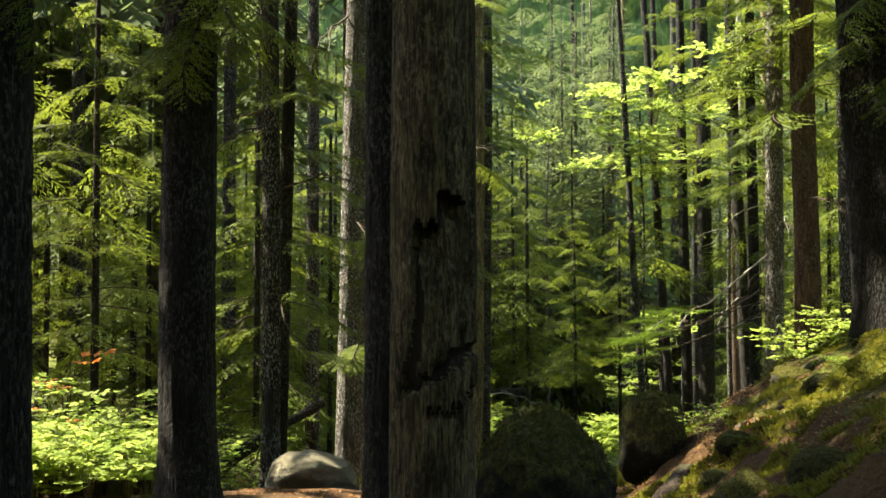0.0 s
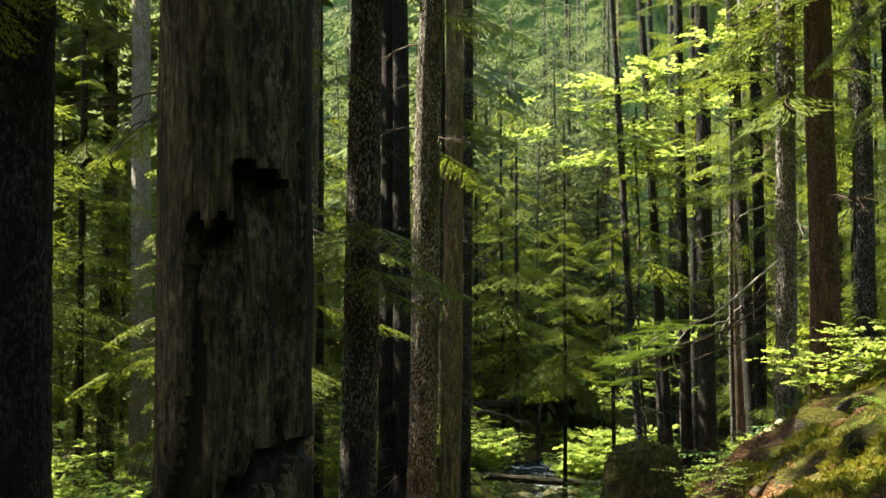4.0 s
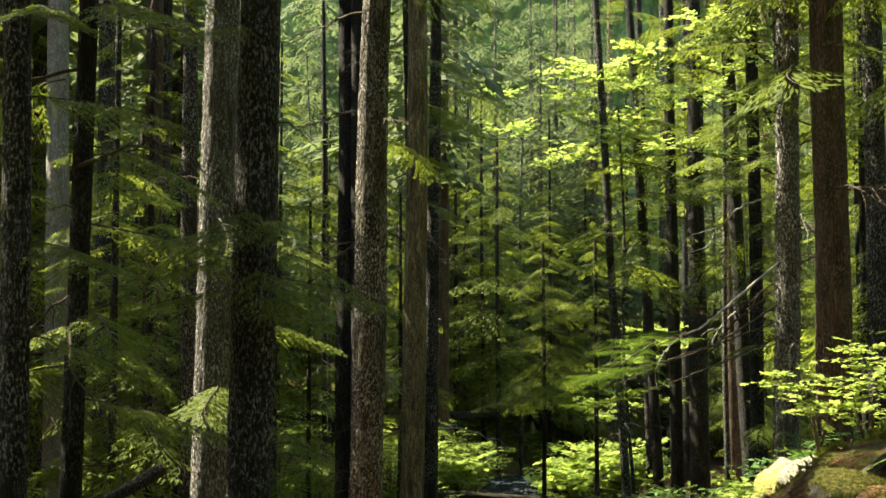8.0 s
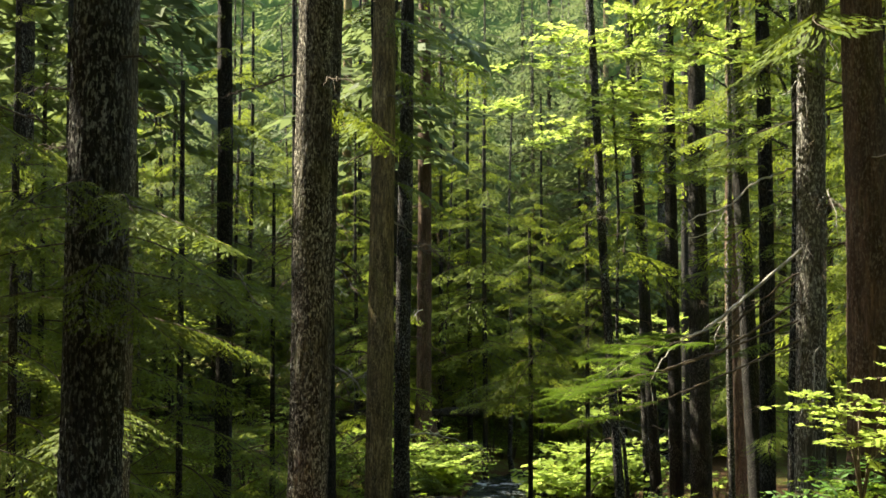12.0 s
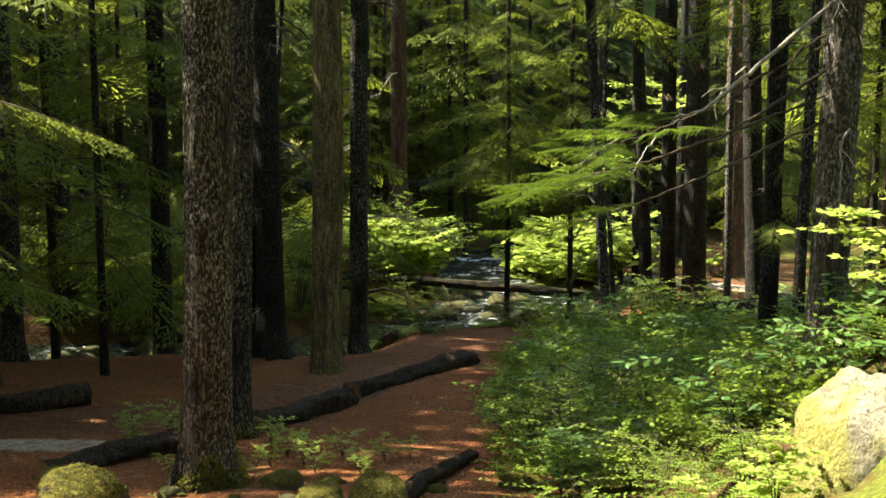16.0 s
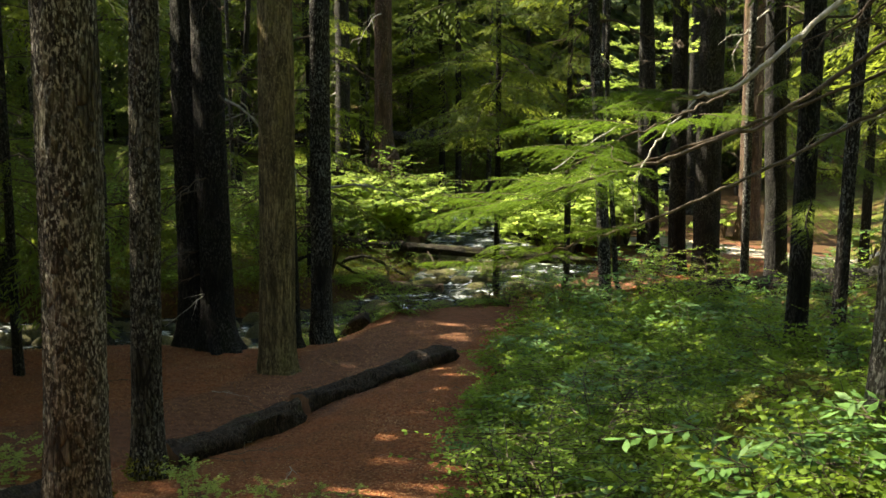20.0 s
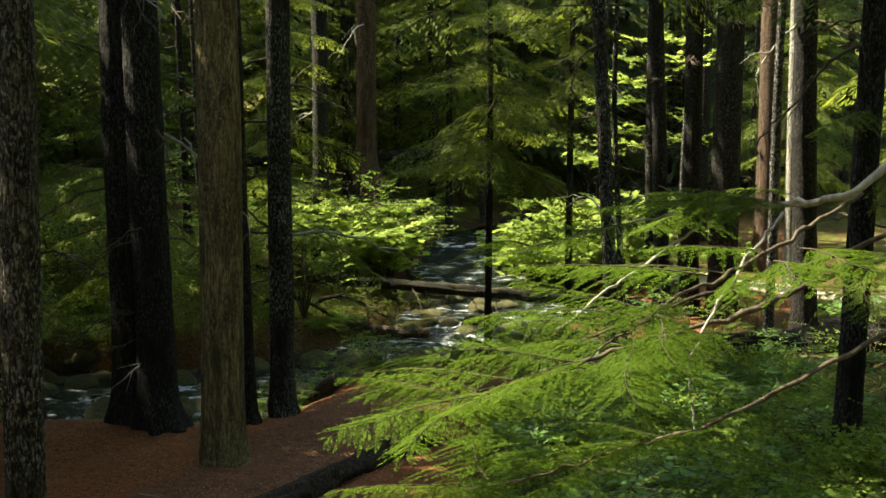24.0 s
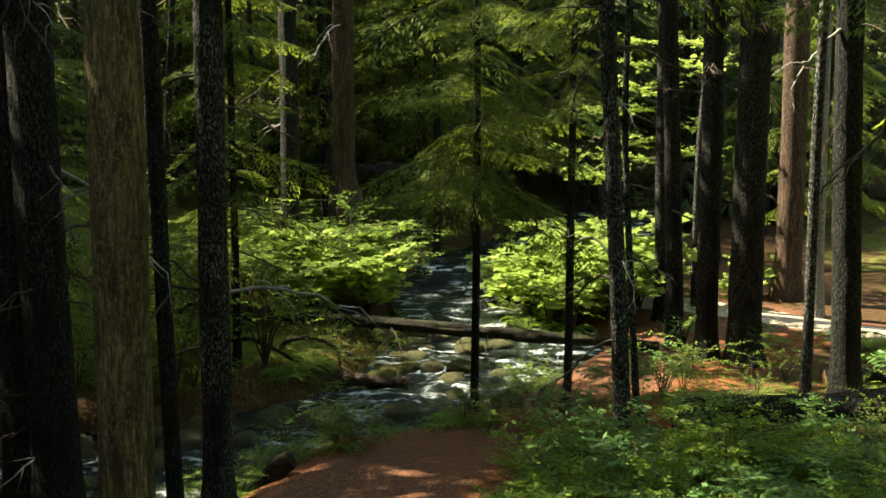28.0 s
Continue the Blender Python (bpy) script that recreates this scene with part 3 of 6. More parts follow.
def dead_branch(r, length, thick=0.018, fork=3, sag=0.35):
    h = Heap()
    s = np.linspace(0, length, 8)
    y = 0.06 * length * np.cumsum(r.normal(0, 0.5, 8))
    z = 0.1 * s - sag * s * s / length + 0.02 * length * r.normal(0, 1, 8)
    p = np.stack([s, y, z], -1)
    h.add(*tube(p, thick * (1 - 0.8 * s / length), 5))
    for k in range(fork):
        i = r.integers(2, 7)
        l2 = length * r.uniform(0.2, 0.45)
        t = np.linspace(0, l2, 5)
        sg = r.choice([-1, 1])
        q = p[i] + np.stack([t * 0.8, sg * t * 0.6, -0.5 * t * t / l2 + 0.03 * r.normal(0, 1, 5)], -1)
        h.add(*tube(q, thick * 0.5 * (1 - 0.8 * t / l2), 4))
    return h


BRANCHES = [dead_branch(np.random.default_rng(90 + k), 1.0, 0.016, 4).mesh("dead_branch", [PALE_TWIG if k == 1 else TWIG], True) for k in range(5)]
CROWN_HIGH = [crown_mesh("high_crown", 30 + k, 0.0, 12.0, 3.6, 38, HIGH, NEEDLES_FAR, gaps=0.1) for k in range(3)]
CROWN_THIN = [crown_mesh("high_crown", 36 + k, 0.0, 12.0, 3.4, 38, HIGH, NEEDLES_FAR, gaps=0.45) for k in range(2)]
HIGH_AT = 9.5


def conifer(kind, label, x, y, dia, tall=24.0, lean=(0, 0), mat=None, flare=0.6, twigs=6, seed=1, crown=False, z=None, ridge=0.075, bend=0.05, twig_lo=1.5, twig_hi=8.0, group="tall trees"):
    """A tall forest tree: trunk, dead lower branches and a high crown."""
    gz = on_ground(x, y) if z is None else z
    ob = root(kind, pose(x, y, gz), label, "tree", group)
    part("trunk", trunk_mesh("trunk", seed, dia, tall, lean, flare, mat, ridge=ridge, bend=bend, sides=(64 if y < 31 and -3 < x < 6 else 28) if y < 46 and -5 < x < 9 else 12, step=(0.07 if y < 31 and -3 < x < 6 else 0.16) if y < 46 and -5 < x < 9 else 0.6), ob)
    r = np.random.default_rng(seed + 500)
    for k in range(twigs):
        h = r.uniform(twig_lo, twig_hi)
        s = r.uniform(0.6, 1.5)
        part("dead_branch", BRANCHES[r.integers(5)], ob, "", rotation(r.normal(0, 0.4), r.normal(0.15, 0.3), r.uniform(0, 6.3), (lean[0] * h, lean[1] * h, h), s))
    # high crowns are set above the view, where their shade is wanted
    if crown:
        part("crown", CROWN_THIN[seed % 2] if crown == "thin" else CROWN_HIGH[seed % 3], ob, "", rotation(0, 0, seed * 1.1, (lean[0] * 12, lean[1] * 12, HIGH_AT + (2.5 if y < 16 else 5.0 if x > -5 and 24 < y < 34 else 0)), 1.1 if x > -5 and 24 < y < 34 else 0.85))
    return ob


FIR = "tall fir with furrowed dark bark flecked with lichen"
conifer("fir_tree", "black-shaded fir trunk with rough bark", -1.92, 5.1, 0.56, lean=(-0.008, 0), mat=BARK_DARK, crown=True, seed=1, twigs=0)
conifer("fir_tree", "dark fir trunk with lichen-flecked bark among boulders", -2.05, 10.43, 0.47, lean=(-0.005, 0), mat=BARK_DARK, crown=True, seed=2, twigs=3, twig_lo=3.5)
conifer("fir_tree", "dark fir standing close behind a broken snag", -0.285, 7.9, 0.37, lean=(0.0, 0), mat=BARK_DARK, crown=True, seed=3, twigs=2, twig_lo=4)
conifer("fir_tree", "dark straight fir with small hemlock boughs across it", -0.31, 15.43, 0.36, lean=(0.014, 0), mat=BARK_FIR, crown=True, seed=4, twigs=4, twig_lo=4)
conifer("fir_tree", "grey-barked fir with mossy roots beside the trail", 0.15, 22.41, 0.46, lean=(0.026, 0), mat=BARK_GREY, seed=5, twigs=2, twig_lo=6, flare=0.9)
conifer("fir_tree", "slim dark fir with pale lichen beside the log edging", 0.07, 25.08, 0.28, lean=(0.027, 0), mat=BARK_GREY, seed=6, twigs=4, twig_lo=4)
conifer("snag_tree", "bare tan snag stripped of bark beside the trail", 0.70, 29.57, 0.46, lean=(0.007, 0), mat=BARK_TAN, seed=7, twigs=5, twig_lo=5, flare=0.3, ridge=0.03)
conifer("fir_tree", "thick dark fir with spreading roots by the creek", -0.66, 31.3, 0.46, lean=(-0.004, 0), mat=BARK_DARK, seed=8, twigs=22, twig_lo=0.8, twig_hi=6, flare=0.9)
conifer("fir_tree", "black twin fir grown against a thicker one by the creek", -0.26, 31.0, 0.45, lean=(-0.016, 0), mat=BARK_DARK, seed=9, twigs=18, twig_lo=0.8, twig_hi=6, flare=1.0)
conifer("fir_tree", "lichen-covered fir on the creek bank", 1.05, 31.9, 0.31, lean=(0.006, 0), mat=BARK_FIR, seed=10, twigs=14, twig_lo=1.5, twig_hi=6)
# pale bark all round stands in for the sun on its left side
conifer("fir_tree", "tall dark fir with its bark coloured pale as if sunlit", 5.52, 21.54, 0.33, lean=(0.008, 0), mat=BARK_SUNNY, seed=11, twigs=10, twig_lo=1.5)
conifer("cedar_tree", "red-brown cedar with stringy sunlit bark", 5.81, 20.66, 0.44, lean=(0.008, 0), mat=BARK_CEDAR, seed=12, twigs=6, twig_lo=2, z=1.25)
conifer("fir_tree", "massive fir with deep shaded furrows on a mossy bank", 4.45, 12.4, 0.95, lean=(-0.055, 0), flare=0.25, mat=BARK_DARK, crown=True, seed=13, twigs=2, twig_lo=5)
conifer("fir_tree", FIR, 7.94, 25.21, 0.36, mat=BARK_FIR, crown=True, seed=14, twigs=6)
# the shade on these trunks comes partly from the darkened bark colour
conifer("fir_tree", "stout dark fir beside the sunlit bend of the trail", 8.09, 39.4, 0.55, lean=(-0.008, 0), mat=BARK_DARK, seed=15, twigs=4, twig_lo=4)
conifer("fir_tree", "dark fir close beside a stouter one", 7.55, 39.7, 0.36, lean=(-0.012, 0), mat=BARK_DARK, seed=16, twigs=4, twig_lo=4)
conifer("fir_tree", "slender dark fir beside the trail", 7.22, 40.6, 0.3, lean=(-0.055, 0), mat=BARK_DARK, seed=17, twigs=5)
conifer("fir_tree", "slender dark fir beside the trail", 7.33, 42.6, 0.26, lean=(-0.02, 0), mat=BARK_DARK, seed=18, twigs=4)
conifer("hemlock_tree", "slim hemlock with crusted lichen and bare twigs", 5.35, 33.5, 0.2, lean=(-0.057, 0), mat=BARK_FIR, seed=19, twigs=18, twig_lo=2, z=-1.9)
conifer("fir_tree", "lichen-spotted fir beside the trail bend", 8.64, 36.1, 0.4, lean=(-0.04, 0), mat=BARK_DARK, seed=20, twigs=5, twig_lo=3)
conifer("fir_tree", "thin pale trunk lit by the sun", 10.31, 43.0, 0.26, lean=(-0.024, 0), mat=BARK_PALE, seed=21, twigs=3, twig_lo=3)
conifer("cedar_tree", "brown cedar trunk in the shade", 10.1, 44.5, 0.55, mat=BARK_CEDAR, seed=22, twigs=4)
conifer("cedar_tree", "brown straight trunk across the creek", 1.33, 45.8, 0.46, mat=BARK_CEDAR, seed=23, twigs=4, z=0.0)
# the bright sunlit edge is carried by a lighter bark colour
conifer("fir_tree", "fir with pale bark standing in for a sunlit edge", -1.45, 20.25, 0.46, lean=(0.015, 0), mat=BARK_SUNNY, seed=24, twigs=5, twig_lo=4)
conifer("fir_tree", FIR, -2.02, 15.0, 0.23, lean=(0.0, 0), mat=BARK_FIR, crown=True, seed=25, twigs=4)
conifer("hemlock_tree", "thin dark hemlock with bare crooked branches", -2.15, 17.06, 0.2, lean=(0.02, 0), mat=BARK_DARK, seed=26, twigs=12)
conifer("fir_tree", "pale lichen-grey fir among soft hemlock boughs", -4.92, 26.0, 0.42, lean=(-0.01, 0), mat=BARK_PALE, seed=27, twigs=5)
conifer("fir_tree", "shaded brown fir behind hemlock boughs", -3.89, 28.2, 0.38, mat=BARK_CEDAR, seed=41, twigs=5)
conifer("fir_tree", "slim grey fir close beside a sunlit trunk", -2.4, 23.8, 0.26, mat=BARK_FIR, seed=42, twigs=5)
conifer("fir_tree", FIR, -2.41, 32.8, 0.36, mat=BARK_DARK, crown=True, seed=28, twigs=8)
conifer("fir_tree", FIR, 0.74, 31.3, 0.16, lean=(-0.02, 0), mat=BARK_DARK, seed=29, twigs=8)
conifer("fir_tree", FIR, 6.87, 28.47, 0.27, mat=BARK_DARK, seed=30, twigs=8)
# ---- young hemlocks ----
def young(seed, tall, lo, reach, count, detail, mat=None, droop=0.3, gaps=0.0, bark=BARK_DARK):
    """A young hemlock with boughs down to the height lo."""
    trunk = trunk_mesh("trunk", seed, 0.03 + 0.012 * tall, tall, mat=bark, sides=8, flare=0.3, ridge=0.02, step=0.5, taper=0.9, bend=0.08)
    crown = crown_mesh("crown", seed, lo, tall * 0.99, reach, count, detail, mat, droop, gaps=gaps)
    def make(x, y, turn=0.0, s=1.0, label="young hemlock with flat feathery green boughs", z=None):
        ob = root("young_hemlock", pose(x, y, on_ground(x, y) if z is None else z, 0, 0, turn) @ Matrix.Diagonal((s, s, s, 1)), label, "tree", "young hemlocks")
        part("trunk", trunk, ob)
        part("crown", crown, ob)
        return ob
    return make


MID_A = young(41, 8.0, 3.2, 2.0, 40, NEAR)
MID_B = young(42, 10.0, 3.0, 2.2, 33, MIDDLE, SOFT)
MID_C = young(43, 12.0, 1.5, 2.5, 46, MIDDLE)
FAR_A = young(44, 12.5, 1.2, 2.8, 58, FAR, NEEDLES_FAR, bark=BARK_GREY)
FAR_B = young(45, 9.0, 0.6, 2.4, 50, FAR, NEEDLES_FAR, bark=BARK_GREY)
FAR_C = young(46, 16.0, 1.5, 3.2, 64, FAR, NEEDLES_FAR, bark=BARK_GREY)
MID_A(3.74, 36.3, 20)
young(50, 8.0, 4.4, 1.3, 24, NEAR)(4.85, 35.7, 140, 0.95, "slim young hemlock with a few feathery boughs")
for x, y, k, s in ((3.2, 48.6, 1, 1.25), (5.4, 54.0, 2, 1.1), (10.4, 34.6, 1, 1.0), (10.5, 29, 2, 0.9), (1.8, 52, 2, 1.15), (11.8, 36, 1, 1.1), (13.5, 56.5, 1, 1.3), (-2.6, 50, 1, 1.1),
                   (-5.6, 24.5, 1, 0.9), (-8.2, 21, 1, 0.85), (-8.5, 27.5, 1, 1.05), (-5.2, 30.5, 1, 0.95), (-8.4, 33, 1, 1.05), (-6.8, 44.2, 1, 1.0), (-8.6, 39.5, 1, 1.1), (-5.4, 42.6, 1, 1.0), (-10.5, 24, 1, 1.1),
                   (-7.6, 46, 1, 1.1), (12.5, 24, 2, 1.0), (9.8, 21, 1, 0.9), (9.3, 26.5, 1, 0.8)):
    (MID_A, MID_B, MID_C)[k](x, y, (x * 77 + y * 31) % 360, s)
# tall firs added mostly out of view: high crowns block sun, open over the creek
for k, (x, y) in enumerate(((-8.2, 11.0), (-10.6, 8.2), (-6.6, 6.4), (-12.2, 12.0), (-6.0, 1.5), (-10.0, 3.0), (-12.4, 30.6), (-9.8, 31.2), (-13.6, 33.4), (-10.4, 35.4), (-15.5, 28.2), (-16.8, 32.8), (-17.6, 36.8), (-5.2, 36.6), (-6.6, 39.6), (-13.6, 43.0), (-16.2, 46.4), (-14.0, 49.6), (-18.4, 50.4), (-14.6, 53.4), (-20.6, 42.6), (-11.0, 55.6), (-17.0, 57.8), (3.6, 1.0), (-0.6, -2.0), (7.6, -0.5), (2.6, -3.0), (-2.4, -5.0), (0.6, -7.5), (6.2, -5.5), (5.8, 3.2), (7.2, 7.6), (9.6, 12.6), (8.4, 17.0), (11.8, 20.4), (13.0, 27.6), (12.8, 32.6), (15.4, 38.2), (-7.0, 31.6), (-11.2, 33.0), (2.7, 4.4), (-3.4, 7.6), (3.9, 8.4), (-1.9, 1.4), (-17.6, 24.6))):
    conifer("fir_tree", FIR, x, y, 0.36 + 0.02 * (k % 7), mat=(BARK_FIR, BARK_DARK)[k % 2], seed=60 + k, twigs=3, crown=True)

# more added firs, their thin crowns placed to dapple the sun
for k, (x, y) in enumerate(((-7.6, 26.6), (-4.6, 27.6), (-4.2, 30.4), (-7.2, 16.4), (-9.5, 29.0), (-7.6, 18.4))):
    conifer("fir_tree", FIR, x, y, 0.34, mat=BARK_FIR, seed=180 + k, twigs=3, crown="thin")

conifer("fir_tree", "dark fir across the creek", 0.5, 43.2, 0.36, mat=BARK_DARK, seed=190, twigs=8, twig_lo=1, crown=True)

# soft hemlocks that fill the gaps between the trunks
FILL_A = young(47, 8.5, 1.6, 1.9, 36, (0.08, 0.07, 0.125, 0.024), SOFT)
FILL_B = young(48, 11.0, 2.2, 2.3, 40, (0.095, 0.08, 0.14, 0.028), SOFT)
for k, (x, y, s) in enumerate(((-3.4, 23.6, 1.0), (-5.2, 19.2, 0.9), (-3.4, 25.8, 1.05), (-9.0, 25.8, 1.1), (-2.6, 29.6, 1.0), (-5.6, 28.6, 1.1), (-1.9, 36.4, 1.0), (-4.4, 33.2, 1.1), (0.2, 38.4, 1.0),
                                  (-7.4, 31.0, 1.2), (-6.0, 36.0, 1.1), (-0.8, 47.5, 1.0), (-6.4, 45.0, 1.1), (-4.0, 47.6, 1.2), (0.6, 49.4, 1.3), (2.7, 49.8, 1.25), (-2.6, 48.8, 1.3), (2.4, 56.6, 1.2), (7.2, 57.5, 1.3), (10.4, 56.0, 1.3), (13.4, 53.6, 1.3), (9.4, 61.0, 1.4), (1.2, 54.0, 1.4), (-1.0, 53.0, 1.4), (11.6, 52.0, 1.1), (-7.4, 19.6, 1.0), (-7.0, 22.8, 0.9), (-9.6, 22.0, 1.1), (11.8, 47.8, 1.0), (10.4, 33.6, 1.0), (12.0, 39.6, 1.1))):
    (FILL_A, FILL_B)[k % 2](x, y, 97 * k % 360, s)
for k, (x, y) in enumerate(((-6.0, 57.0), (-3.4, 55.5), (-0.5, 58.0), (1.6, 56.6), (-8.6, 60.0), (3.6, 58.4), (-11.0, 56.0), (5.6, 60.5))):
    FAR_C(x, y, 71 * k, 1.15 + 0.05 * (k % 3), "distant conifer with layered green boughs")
FILL_C = young(49, 13.0, 6.2, 2.3, 40, (0.095, 0.08, 0.14, 0.028))
for k, (x, y, s) in enumerate(((9.4, 30.2, 1.0), (11.0, 38.6, 1.1))):
    FILL_C(x, y, 61 * k, s, "tall slim hemlock with feathery boughs high up")
# the last six are added unseen around the camera to block low sky
for k, (x, y) in enumerate(((-9.0, 44.0), (-7.0, 48.0), (-11.0, 47.0), (-5.4, 49.0), (-3.0, -3.2), (3.2, -3.0), (0.2, -4.6), (-5.2, 0.2), (5.4, -0.6), (-4.8, 3.4))):
    FAR_B(x, y, 83 * k, 1.0 + 0.05 * (k % 4), "conifer with layered green boughs")

r = np.random.default_rng(5)
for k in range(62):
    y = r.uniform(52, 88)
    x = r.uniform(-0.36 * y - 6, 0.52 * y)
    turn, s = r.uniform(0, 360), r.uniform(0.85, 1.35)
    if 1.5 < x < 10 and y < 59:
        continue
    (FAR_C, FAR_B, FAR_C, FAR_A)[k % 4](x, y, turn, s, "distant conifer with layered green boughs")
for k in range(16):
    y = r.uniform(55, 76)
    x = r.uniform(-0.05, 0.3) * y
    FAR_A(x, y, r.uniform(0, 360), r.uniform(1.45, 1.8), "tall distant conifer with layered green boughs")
for k in range(18):
    x, y = r.uniform(-9, 3), r.uniform(40.5, 53)
    if creek_distance(np.array(x), np.array(y)) > 2.2:
        conifer("dead_sapling", "thin dark bare sapling in the far brush", x, y, r.uniform(0.07, 0.18), 14.0, mat=(BARK_DARK, BARK_FIR)[k % 2], lean=(r.normal(0, 0.04), 0), seed=700 + k, twigs=6, group="bare saplings")
for k in range(24):
    y = r.uniform(47, 85)
    x = r.uniform(-0.36 * y - 3, 0.5 * y)
    conifer("fir_tree", "distant straight dark conifer trunk", x, y, r.uniform(0.25, 0.6), mat=(BARK_DARK, BARK_FIR, BARK_CEDAR, BARK_TAN)[k % 4], seed=100 + k, twigs=3, group="distant trees", crown=x < -2 and k % 2 == 0 and y > 56)
for k in range(20):
    x, y = (r.uniform(-24, -10), r.uniform(24, 52)) if k % 3 else (r.uniform(13, 26), r.uniform(10, 48))
    FAR_B(x, y, r.uniform(0, 360), r.uniform(0.75, 1.1), "conifer with layered green boughs")
# unseen conifers added behind the camera to close off the sky
for k in range(6):
    x, y = r.uniform(-14, 14), r.uniform(-16, -4)
    FAR_A(x, y, r.uniform(0, 360), r.uniform(0.8, 1.2), "conifer with layered green boughs")


def backdrop_material():
    m, nt = nodes_of("deep_woods")
    pos = nd(nt, "ShaderNodeNewGeometry").outputs["Position"]
    v = nd(nt, "ShaderNodeMapping", {"Vector": pos, "Scale": (1.0, 1.0, 0.55)}).outputs[0]
    c = ramp(nt, texnoise(nt, v, 0.7, 8, 0.7), (0.35, (0.012, 0.024, 0.005)), (0.52, (0.06, 0.1, 0.02)), (0.68, (0.15, 0.2, 0.04)))
    bs = nd(nt, "ShaderNodeBsdfPrincipled", {"Base Color": c, "Roughness": 0.9})
    nd(nt, "ShaderNodeOutputMaterial", {0: bs.outputs[0]})
    return m


def backdrop_mesh():
    a = np.linspace(0, 2 * np.pi, 361)[:-1]
    zs = np.linspace(-6, 60, 26)
    Z, A = np.meshgrid(zs, a, indexing="ij")
    rad = 118 + 5 * fbm(np.cos(A) * 12, np.sin(A) * 12, Z * 0.3, 3)
    crest = 1 + 0.35 * fbm(np.cos(A) * 30, np.sin(A) * 30, 2.0, 2)
    v = np.stack([np.cos(A) * rad, 30 + np.sin(A) * rad, np.where(Z > 0, Z * crest, Z)], -1).reshape(-1, 3)
    return raw_mesh("backdrop", v, grid_faces(len(zs), len(a), True), [backdrop_material()], smooth=True)


tagged(new("backdrop", backdrop_mesh()), "dense dark green woods far behind the trees", "backdrop", kind="structure")

# ---- boughs on the nearer trees ----
SPRAYS = [bough(np.random.default_rng(200 + k), 1.5, 0.05, 0.036, 0.085, 0.02, 0.14 + 0.08 * k, 0.009, hang=0.1, ragged=0.22).mesh("bough", [NEEDLES, TWIG]) for k in range(4)]


def thing_at(x, y):
    """The tree whose foot is nearest to x, y."""
    return min((o for o in scene.objects if o.parent is None and o.get("category") == "tree"), key=lambda o: math.hypot(o.location.x - x, o.location.y - y))


def add_bough(tree, z, azimuth, s=1.0, droop=0.0, kinds=SPRAYS, out=0.0, which=None, roll=0.0):
    """A green bough at the world height z, pointing along the azimuth in degrees."""
    k = which if which is not None else int(abs(z * 100 + azimuth)) % len(kinds)
    a = radians(azimuth)
    h = z - tree.location.z
    part("bough", kinds[k], tree, "", rotation(roll, radians(droop), a, (math.cos(a) * out, math.sin(a) * out, h), s))


d_tree = thing_at(-0.31, 15.43)
for z, az, s, dr in ((4.15, -100, 0.95, 6), (4.1, -55, 0.95, 8), (4.0, -140, 0.95, 6), (3.85, -22, 1.05, 8), (3.95, 188, 0.95, 8), (3.7, -75, 0.8, 8), (3.65, -5, 1.05, 9), (3.5, -45, 0.9, 9), (3.55, 205, 0.9, 8), (5.6, -120, 0.8, 14), (6.6, -50, 0.9, 14), (3.8, 225, 0.9, 8)):
    add_bough(d_tree, z, az, s * 0.66, dr + 4, out=0.12)
b_tree = thing_at(-2.05, 10.43)
for z, az, s, dr in ((5.5, -80, 0.7, 45), (5.6, -30, 0.8, 40), (5.4, -120, 0.6, 50), (5.8, 10, 0.9, 35), (6.0, -60, 0.9, 40), (5.3, 200, 0.6, 40)):
    add_bough(b_tree, z, az, s, dr, out=0.1)
a_tree = thing_at(-1.92, 5.1)
add_bough(a_tree, 4.5, 15, 0.42, 50, out=0.2)
add_bough(a_tree, 4.55, -20, 0.4, 60, out=0.2)
for (tx, ty), rows in (((-2.02, 15.0), ((5.6, -60, 0.9, 10), (6.3, 20, 1.0, 12), (5.0, 0, 0.8, 10), (3.9, -30, 0.8, 12), (6.8, -100, 1.0, 15), (3.2, 10, 0.7, 14))),
                       ((-2.15, 17.06), ((6.2, -40, 1.1, 14), (4.9, -20, 1.0, 12), (4.2, 20, 1.2, 14), (3.4, -50, 1.0, 14), (2.6, 0, 1.0, 14), (2.9, 180, 1.0, 12), (5.5, 160, 1.1, 12))),
                       ((-1.45, 20.25), ((4.4, -40, 1.2, 14), (3.4, 0, 1.0, 16), (2.6, -80, 1.0, 14))),
                       ((0.15, 22.41), ((8.6, -60, 1.1, 16), (8.0, 0, 1.2, 16), (5.9, 40, 0.9, 20))),
                       ((0.70, 29.57), ((7.5, 20, 1.1, 18), (6.6, 60, 0.9, 22), (8.3, -40, 1.2, 18), (5.6, -10, 0.9, 20))),
                       ((4.3, 12.4), ((5.9, -150, 0.8, 30), (5.6, -110, 0.8, 35), (5.8, 170, 0.8, 25), (6.3, -130, 1.0, 30)))):
    for z, az, s, dr in rows:
        add_bough(thing_at(tx, ty), z, az, s, dr, out=0.08)

for z, az, s, dr in ((1.5, 260, 0.7, 10), (2.3, 290, 0.7, 12), (2.9, 230, 0.6, 12), (2.0, 330, 0.7, 12)):
    add_bough(thing_at(6.87, 28.47), z, az, s, dr, out=0.08)

